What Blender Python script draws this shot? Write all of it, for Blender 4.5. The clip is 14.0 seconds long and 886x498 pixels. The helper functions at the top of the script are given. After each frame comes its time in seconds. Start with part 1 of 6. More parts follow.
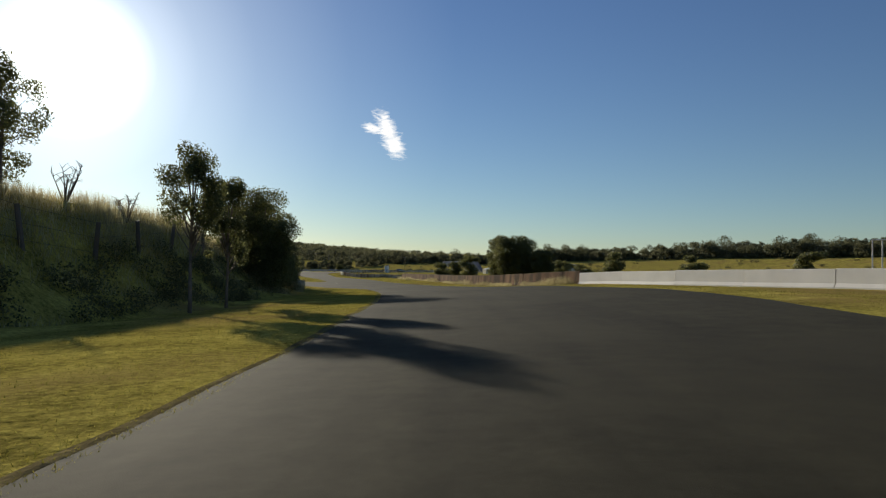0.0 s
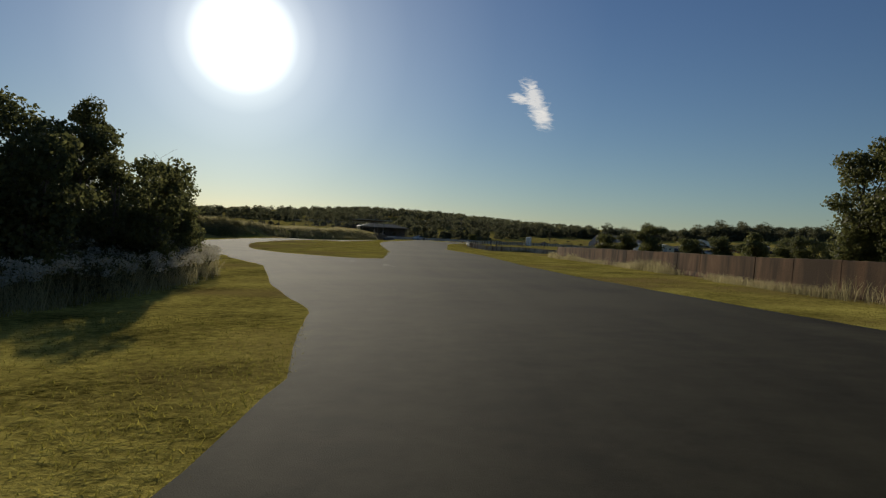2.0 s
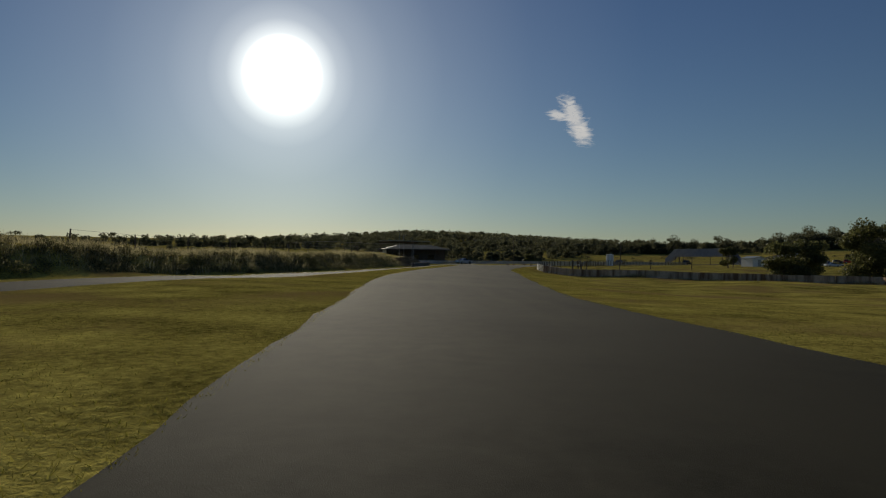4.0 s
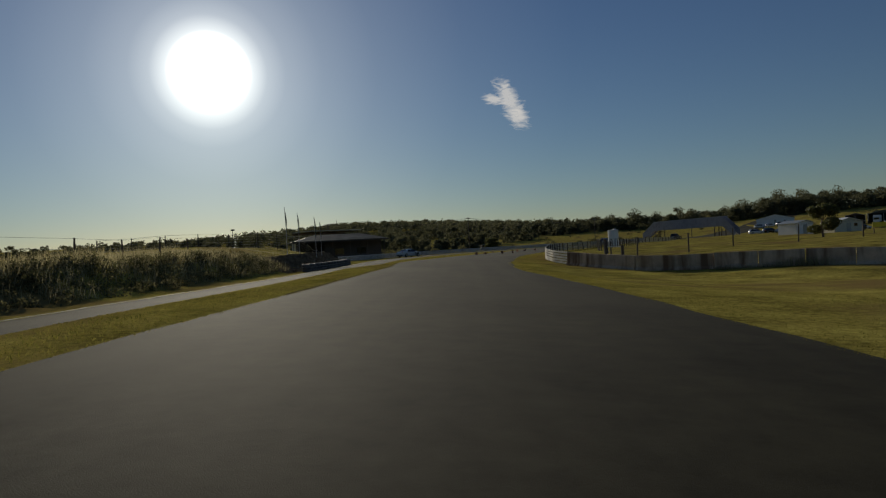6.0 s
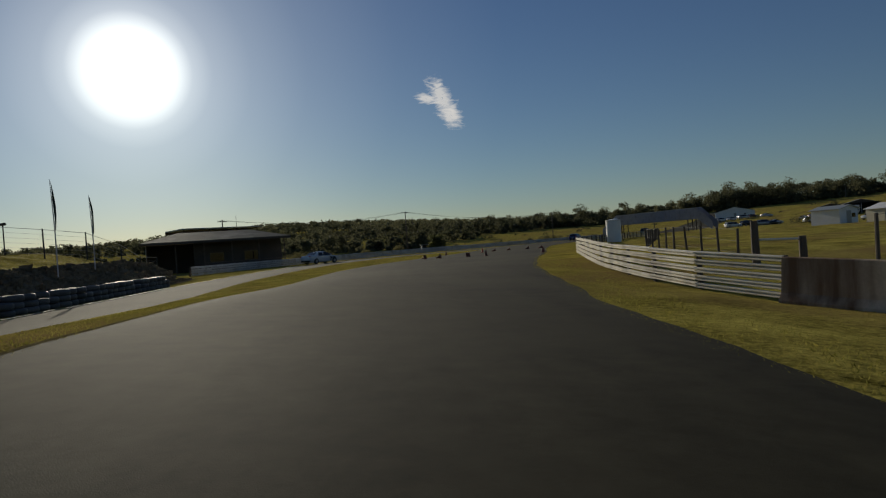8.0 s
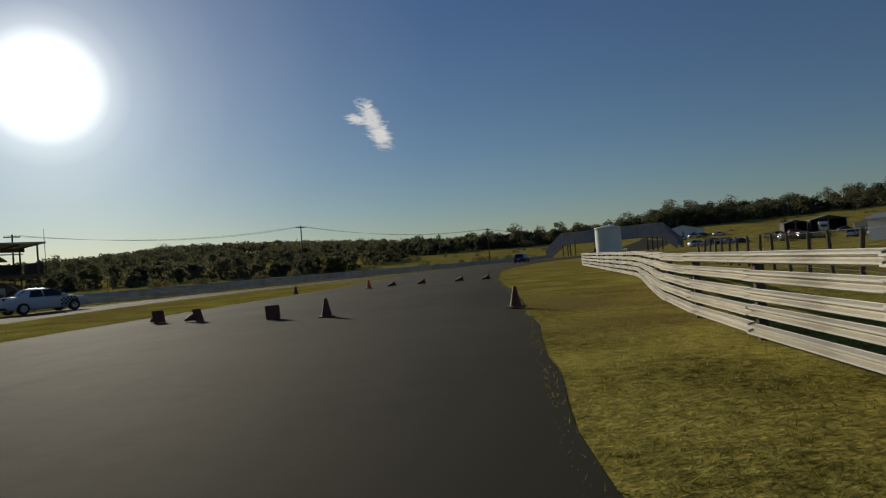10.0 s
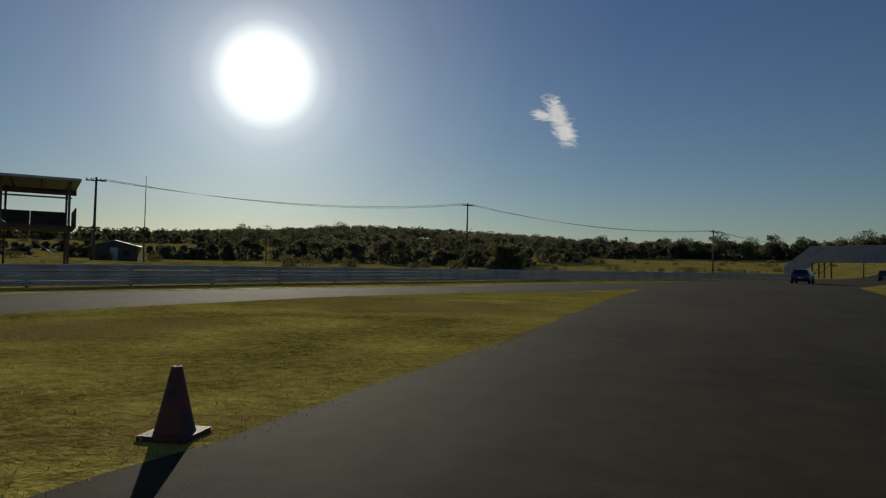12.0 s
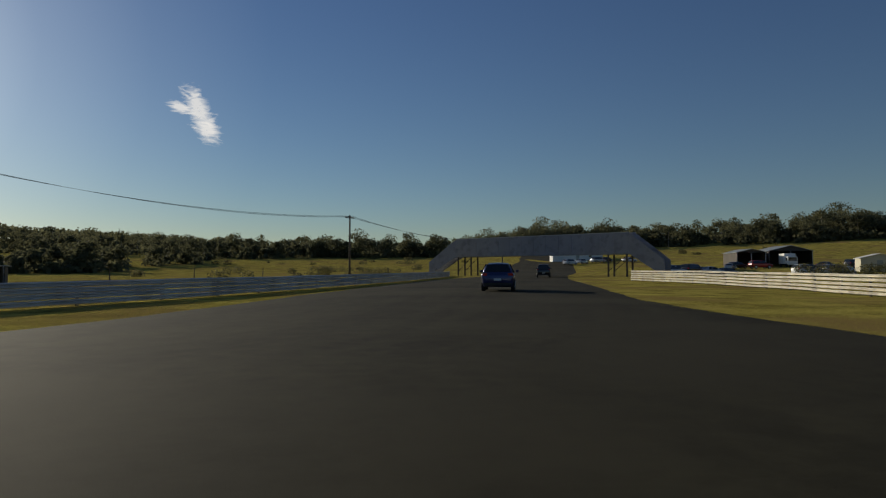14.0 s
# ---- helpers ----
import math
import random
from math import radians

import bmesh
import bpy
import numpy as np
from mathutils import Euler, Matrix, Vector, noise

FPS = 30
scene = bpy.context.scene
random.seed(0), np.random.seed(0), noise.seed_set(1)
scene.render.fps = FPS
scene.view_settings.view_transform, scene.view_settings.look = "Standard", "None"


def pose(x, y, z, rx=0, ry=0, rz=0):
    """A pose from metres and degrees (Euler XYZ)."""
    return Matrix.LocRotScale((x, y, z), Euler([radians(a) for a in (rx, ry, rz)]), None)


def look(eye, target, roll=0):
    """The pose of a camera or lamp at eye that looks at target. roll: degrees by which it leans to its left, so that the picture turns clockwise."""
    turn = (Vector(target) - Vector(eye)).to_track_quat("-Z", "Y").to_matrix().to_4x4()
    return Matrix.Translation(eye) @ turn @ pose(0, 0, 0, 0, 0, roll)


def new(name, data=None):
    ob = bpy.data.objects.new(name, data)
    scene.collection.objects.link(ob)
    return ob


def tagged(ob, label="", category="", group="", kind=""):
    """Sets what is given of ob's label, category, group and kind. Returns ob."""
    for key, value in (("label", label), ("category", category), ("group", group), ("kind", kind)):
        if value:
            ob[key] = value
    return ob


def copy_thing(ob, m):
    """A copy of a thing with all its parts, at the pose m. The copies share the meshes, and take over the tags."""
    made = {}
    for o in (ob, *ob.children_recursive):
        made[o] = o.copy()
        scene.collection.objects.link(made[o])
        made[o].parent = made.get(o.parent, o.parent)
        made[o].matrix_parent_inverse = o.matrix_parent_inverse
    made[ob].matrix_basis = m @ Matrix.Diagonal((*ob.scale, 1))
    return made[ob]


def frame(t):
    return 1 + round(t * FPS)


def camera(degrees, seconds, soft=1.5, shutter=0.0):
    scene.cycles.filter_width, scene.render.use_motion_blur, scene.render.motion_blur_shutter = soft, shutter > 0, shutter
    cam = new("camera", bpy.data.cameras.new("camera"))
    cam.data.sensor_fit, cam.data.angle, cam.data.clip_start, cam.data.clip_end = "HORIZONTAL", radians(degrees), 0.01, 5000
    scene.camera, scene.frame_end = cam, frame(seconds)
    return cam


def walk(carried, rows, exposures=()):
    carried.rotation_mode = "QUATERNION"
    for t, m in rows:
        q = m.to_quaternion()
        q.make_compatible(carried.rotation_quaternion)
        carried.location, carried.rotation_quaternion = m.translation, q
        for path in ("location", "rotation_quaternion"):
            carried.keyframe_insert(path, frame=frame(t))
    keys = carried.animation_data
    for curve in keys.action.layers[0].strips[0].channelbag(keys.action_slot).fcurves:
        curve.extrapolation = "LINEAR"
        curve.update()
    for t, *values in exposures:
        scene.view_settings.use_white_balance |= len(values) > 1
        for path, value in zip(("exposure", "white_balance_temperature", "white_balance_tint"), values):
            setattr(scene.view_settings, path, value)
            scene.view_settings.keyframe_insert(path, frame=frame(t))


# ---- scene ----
# ---------------------------------------------------------------- camera
LENS = 68.6
cam = camera(LENS, 14.0, soft=1.2)
# seconds, x, y, z, heading, tilt, lean
PATH = [
    (0.0, 0.00, 0.00, 1.91, 6.71, 1.75, 0.88),
    (0.5, -2.14, 13.85, 1.84, 9.63, 1.45, 2.93),
    (1.0, -4.49, 27.11, 1.76, 12.74, 0.21, 3.83),
    (1.5, -7.56, 40.25, 1.57, 15.77, -1.11, 3.72),
    (2.0, -10.78, 53.26, 1.26, 19.13, -1.00, 2.98),
    (2.5, -15.29, 65.50, 1.05, 21.86, -0.74, 2.35),
    (3.0, -20.19, 77.57, 1.02, 22.78, 0.09, 1.66),
    (3.5, -25.11, 89.30, 1.09, 22.98, 0.70, 1.10),
    (4.0, -29.90, 100.67, 1.18, 22.92, 0.90, 0.61),
    (4.5, -34.54, 111.76, 1.21, 22.65, 0.74, 0.00),
    (5.0, -39.05, 122.89, 1.22, 21.95, 0.41, -1.03),
    (5.5, -43.44, 134.83, 1.21, 20.00, 0.33, -2.80),
    (6.0, -47.59, 146.61, 1.21, 18.03, -0.06, -3.20),
    (6.5, -50.85, 156.73, 1.23, 16.36, 0.08, -2.94),
    (7.0, -53.27, 166.07, 1.21, 14.87, -0.61, -3.46),
    (7.5, -55.27, 173.68, 1.18, 13.65, -0.47, -3.77),
    (8.0, -57.99, 181.05, 1.18, 12.33, -0.37, -4.13),
    (8.5, -59.39, 189.64, 1.20, 7.69, 0.24, -3.70),
    (9.0, -60.14, 198.78, 1.20, 3.79, 0.74, -3.42),
    (9.5, -60.56, 208.11, 1.20, 3.08, 1.00, -3.68),
    (10.0, -61.16, 217.32, 1.17, 6.15, 1.13, -4.38),
    (10.5, -62.35, 226.06, 1.11, 11.90, 1.32, -4.85),
    (11.0, -64.34, 233.81, 1.15, 17.23, 1.77, -3.79),
    (11.5, -66.88, 240.50, 1.21, 23.51, 1.87, -1.77),
    (12.0, -70.0, 248.6, 1.19, 21.3, 1.28, 1.39),
    (12.5, -71.68, 256.55, 1.16, 12.40, 1.46, 2.03),
    (13.0, -72.25, 267.13, 1.19, 1.59, 1.71, 1.36),
    (13.5, -71.09, 277.41, 1.20, -5.84, 1.73, 0.81),
    (14.0, -68.49, 288.70, 1.20, -9.07, 1.77, -0.12),
]


def eye_pose(x, y, z, heading, tilt, lean):
    """Camera pose: heading to the left, tilt upwards, lean to the left, in degrees."""
    m = Matrix.Rotation(radians(heading), 4, "Z") @ Matrix.Rotation(radians(90 + tilt), 4, "X")
    return Matrix.Translation((x, y, z)) @ m @ Matrix.Rotation(radians(lean), 4, "Z")


walk(cam, [(r[0], eye_pose(*r[1:])) for r in PATH],
     exposures=[(0.0, 0.1), (1.0, -0.15), (2.0, -0.55), (3.0, -0.85), (5.0, -1.0), (8.0, -0.82), (10.5, -0.7), (12.0, -0.85), (13.0, -0.82), (14.0, -0.5)])

# ---------------------------------------------------------------- sky, sun, exposure
SUN_AZ, SUN_EL = radians(-37.0), radians(15.3)
SUN_DIR = Vector((math.sin(SUN_AZ) * math.cos(SUN_EL), math.cos(SUN_AZ) * math.cos(SUN_EL), math.sin(SUN_EL)))


def make_world():
    world = bpy.data.worlds.new("sky")
    scene.world = world
    world.use_nodes = True
    nt = world.node_tree
    nt.nodes.clear()
    n, l = nt.nodes.new, nt.links.new
    out = n("ShaderNodeOutputWorld")
    sky = n("ShaderNodeTexSky")
    sky.sky_type = "NISHITA"
    sky.sun_disc = False
    sky.sun_elevation = SUN_EL
    sky.sun_rotation = SUN_AZ
    sky.altitude = 50
    sky.air_density, sky.dust_density, sky.ozone_density = 1.0, 0.13, 2.8
    bg = n("ShaderNodeBackground")
    bg.inputs["Strength"].default_value = 0.068
    # the deep blue of a clear winter morning
    tint = n("ShaderNodeMix")
    tint.data_type, tint.blend_type = "RGBA", "MULTIPLY"
    tint.inputs["Factor"].default_value = 1.0
    high = n("ShaderNodeSeparateXYZ")
    rise = n("ShaderNodeMapRange")
    rise.inputs["From Max"].default_value = 0.42
    blue = n("ShaderNodeMix")
    blue.data_type = "RGBA"
    blue.inputs["A"].default_value, blue.inputs["B"].default_value = (0.93, 1.0, 1.02, 1), (0.87, 0.96, 1.17, 1)
    where = n("ShaderNodeTexCoord")
    l(where.outputs["Generated"], high.inputs[0])
    l(high.outputs["Z"], rise.inputs["Value"])
    l(rise.outputs[0], blue.inputs["Factor"])
    l(blue.outputs["Result"], tint.inputs["B"])
    l(sky.outputs[0], tint.inputs["A"])
    l(tint.outputs["Result"], bg.inputs["Color"])
    # the sun's blinding disc, its lens glare painted into the sky as glow
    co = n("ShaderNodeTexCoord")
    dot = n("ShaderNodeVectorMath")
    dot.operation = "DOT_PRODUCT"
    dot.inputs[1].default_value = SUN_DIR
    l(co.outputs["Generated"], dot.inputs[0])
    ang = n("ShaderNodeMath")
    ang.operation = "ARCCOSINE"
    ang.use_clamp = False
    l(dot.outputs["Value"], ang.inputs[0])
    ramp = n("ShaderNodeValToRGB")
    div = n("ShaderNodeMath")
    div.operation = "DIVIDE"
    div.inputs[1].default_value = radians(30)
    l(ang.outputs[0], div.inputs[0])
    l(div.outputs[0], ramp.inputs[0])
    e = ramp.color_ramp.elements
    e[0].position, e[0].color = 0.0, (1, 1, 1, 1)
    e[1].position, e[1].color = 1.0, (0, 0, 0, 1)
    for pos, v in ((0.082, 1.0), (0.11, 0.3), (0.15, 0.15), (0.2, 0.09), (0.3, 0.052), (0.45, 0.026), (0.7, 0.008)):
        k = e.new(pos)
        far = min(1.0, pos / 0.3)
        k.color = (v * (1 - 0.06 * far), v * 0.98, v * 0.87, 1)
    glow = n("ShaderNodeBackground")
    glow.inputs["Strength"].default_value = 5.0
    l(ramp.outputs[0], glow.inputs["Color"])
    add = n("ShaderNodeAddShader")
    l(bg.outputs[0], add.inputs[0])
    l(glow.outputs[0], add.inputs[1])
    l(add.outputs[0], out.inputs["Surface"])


make_world()
sun_data = bpy.data.lights.new("sun", "SUN")
sun_data.energy, sun_data.angle, sun_data.color = 4.8, radians(0.6), (1.0, 0.91, 0.72)
sun = new("sun", sun_data)
sun.matrix_basis = look(SUN_DIR * 300, (0, 0, 0))

# ---------------------------------------------------------------- materials
def material(name, base, rough=0.7, metal=0.0, var=0.25, scale=6.0, fine=60.0, bump=0.25, hue=None, spec=0.5, island=0.0, per_object=0.0,
             translucent=0.0, stain=None, stain_scale=0.4, coat=0.0, mid=0.0, bump_size=0.02, streak=False, drip=False):
    """A principled material with variation at two scales, in metres of the world."""
    m = bpy.data.materials.new(name)
    m.use_nodes = True
    nt = m.node_tree
    n, l = nt.nodes.new, nt.links.new
    p = nt.nodes["Principled BSDF"]
    p.inputs["Roughness"].default_value = rough
    p.inputs["Metallic"].default_value = metal
    p.inputs["Specular IOR Level"].default_value = spec
    p.inputs["Coat Weight"].default_value = coat
    geo = n("ShaderNodeNewGeometry")
    big, small = n("ShaderNodeTexNoise"), n("ShaderNodeTexNoise")
    big.inputs["Scale"].default_value, small.inputs["Scale"].default_value = scale, fine
    big.inputs["Detail"].default_value, small.inputs["Detail"].default_value = 5, 3
    l(geo.outputs["Position"], big.inputs["Vector"])
    l(geo.outputs["Position"], small.inputs["Vector"])
    lo = tuple(c * (1 - var) for c in base) + (1,)
    hi = tuple(min(1, c * (1 + var)) for c in (hue or base)) + (1,)
    mix = n("ShaderNodeMix")
    mix.data_type = "RGBA"
    mix.inputs["A"].default_value, mix.inputs["B"].default_value = lo, hi
    comb = n("ShaderNodeMath")
    comb.operation = "MULTIPLY_ADD"
    comb.inputs[1].default_value = 0.45
    l(small.outputs["Fac"], comb.inputs[0])
    half = n("ShaderNodeMath")
    half.operation = "MULTIPLY_ADD"
    half.inputs[1].default_value, half.inputs[2].default_value = 1.3, -0.38
    l(big.outputs["Fac"], half.inputs[0])
    l(half.outputs[0], comb.inputs[2])
    fac = comb.outputs[0]
    rough_height = small.outputs["Fac"]
    if mid:
        # clumps and patches between the two scales
        md = n("ShaderNodeTexNoise")
        md.inputs["Scale"].default_value, md.inputs["Detail"].default_value, md.inputs["Roughness"].default_value = mid, 6, 0.7
        l(geo.outputs["Position"], md.inputs["Vector"])
        ad = n("ShaderNodeMath")
        ad.operation = "MULTIPLY_ADD"
        ad.inputs[1].default_value, ad.inputs[2].default_value = 1.5, -0.75
        l(md.outputs["Fac"], ad.inputs[0])
        sm = n("ShaderNodeMath")
        sm.operation = "ADD"
        l(ad.outputs[0], sm.inputs[0])
        l(fac, sm.inputs[1])
        fac = sm.outputs[0]
        hm = n("ShaderNodeMath")
        hm.operation = "MULTIPLY_ADD"
        hm.inputs[1].default_value = 0.35
        l(small.outputs["Fac"], hm.inputs[0])
        l(md.outputs["Fac"], hm.inputs[2])
        if bump_size > 0.02:
            rough_height = hm.outputs[0]
    if streak:
        # faint wear drawn out along the strip's own length
        uv = n("ShaderNodeUVMap")
        mp = n("ShaderNodeMapping")
        mp.inputs["Scale"].default_value = (1.1, 0.03, 1.0)
        l(uv.outputs[0], mp.inputs["Vector"])
        st = n("ShaderNodeTexNoise")
        st.inputs["Scale"].default_value, st.inputs["Detail"].default_value = 1.0, 6
        l(mp.outputs[0], st.inputs["Vector"])
        sa = n("ShaderNodeMath")
        sa.operation = "MULTIPLY_ADD"
        sa.inputs[1].default_value, sa.inputs[2].default_value = 1.2, -0.6
        l(st.outputs["Fac"], sa.inputs[0])
        ss = n("ShaderNodeMath")
        ss.operation = "ADD"
        l(sa.outputs[0], ss.inputs[0])
        l(fac, ss.inputs[1])
        fac = ss.outputs[0]
    for amount, source in ((island, geo.outputs["Random Per Island"]), (per_object, None)):
        if amount:
            if source is None:
                source = n("ShaderNodeObjectInfo").outputs["Random"]
            a = n("ShaderNodeMath")
            a.operation = "MULTIPLY_ADD"
            a.inputs[1].default_value = amount
            l(source, a.inputs[0])
            b = n("ShaderNodeMath")
            b.operation = "SUBTRACT"
            b.inputs[1].default_value = amount / 2
            l(fac, b.inputs[0])
            l(b.outputs[0], a.inputs[2])
            fac = a.outputs[0]
    l(fac, mix.inputs["Factor"])
    col = mix.outputs["Result"]
    if stain:
        sn = n("ShaderNodeTexNoise")
        sn.inputs["Scale"].default_value, sn.inputs["Detail"].default_value = stain_scale, 6
        if drip:
            # stains that have run down the face
            dm = n("ShaderNodeMapping")
            dm.inputs["Scale"].default_value = (1.6, 1.6, 0.22)
            l(geo.outputs["Position"], dm.inputs["Vector"])
            l(dm.outputs[0], sn.inputs["Vector"])
        else:
            l(geo.outputs["Position"], sn.inputs["Vector"])
        r = n("ShaderNodeMapRange")
        r.inputs["From Min"].default_value, r.inputs["From Max"].default_value = (0.42, 0.6) if drip else (0.5, 0.66)
        l(sn.outputs["Fac"], r.inputs["Value"])
        mx = n("ShaderNodeMix")
        mx.data_type = "RGBA"
        l(r.outputs[0], mx.inputs["Factor"])
        l(col, mx.inputs["A"])
        mx.inputs["B"].default_value = (*stain, 1)
        col = mx.outputs["Result"]
    l(col, p.inputs["Base Color"])
    if bump:
        bp = n("ShaderNodeBump")
        bp.inputs["Strength"].default_value, bp.inputs["Distance"].default_value = bump, bump_size
        l(rough_height, bp.inputs["Height"])
        l(bp.outputs[0], p.inputs["Normal"])
    if translucent:
        t = n("ShaderNodeBsdfTranslucent")
        l(col, t.inputs["Color"])
        ms = n("ShaderNodeMixShader")
        ms.inputs[0].default_value = translucent
        l(p.outputs[0], ms.inputs[1])
        l(t.outputs[0], ms.inputs[2])
        l(ms.outputs[0], nt.nodes["Material Output"].inputs["Surface"])
    return m


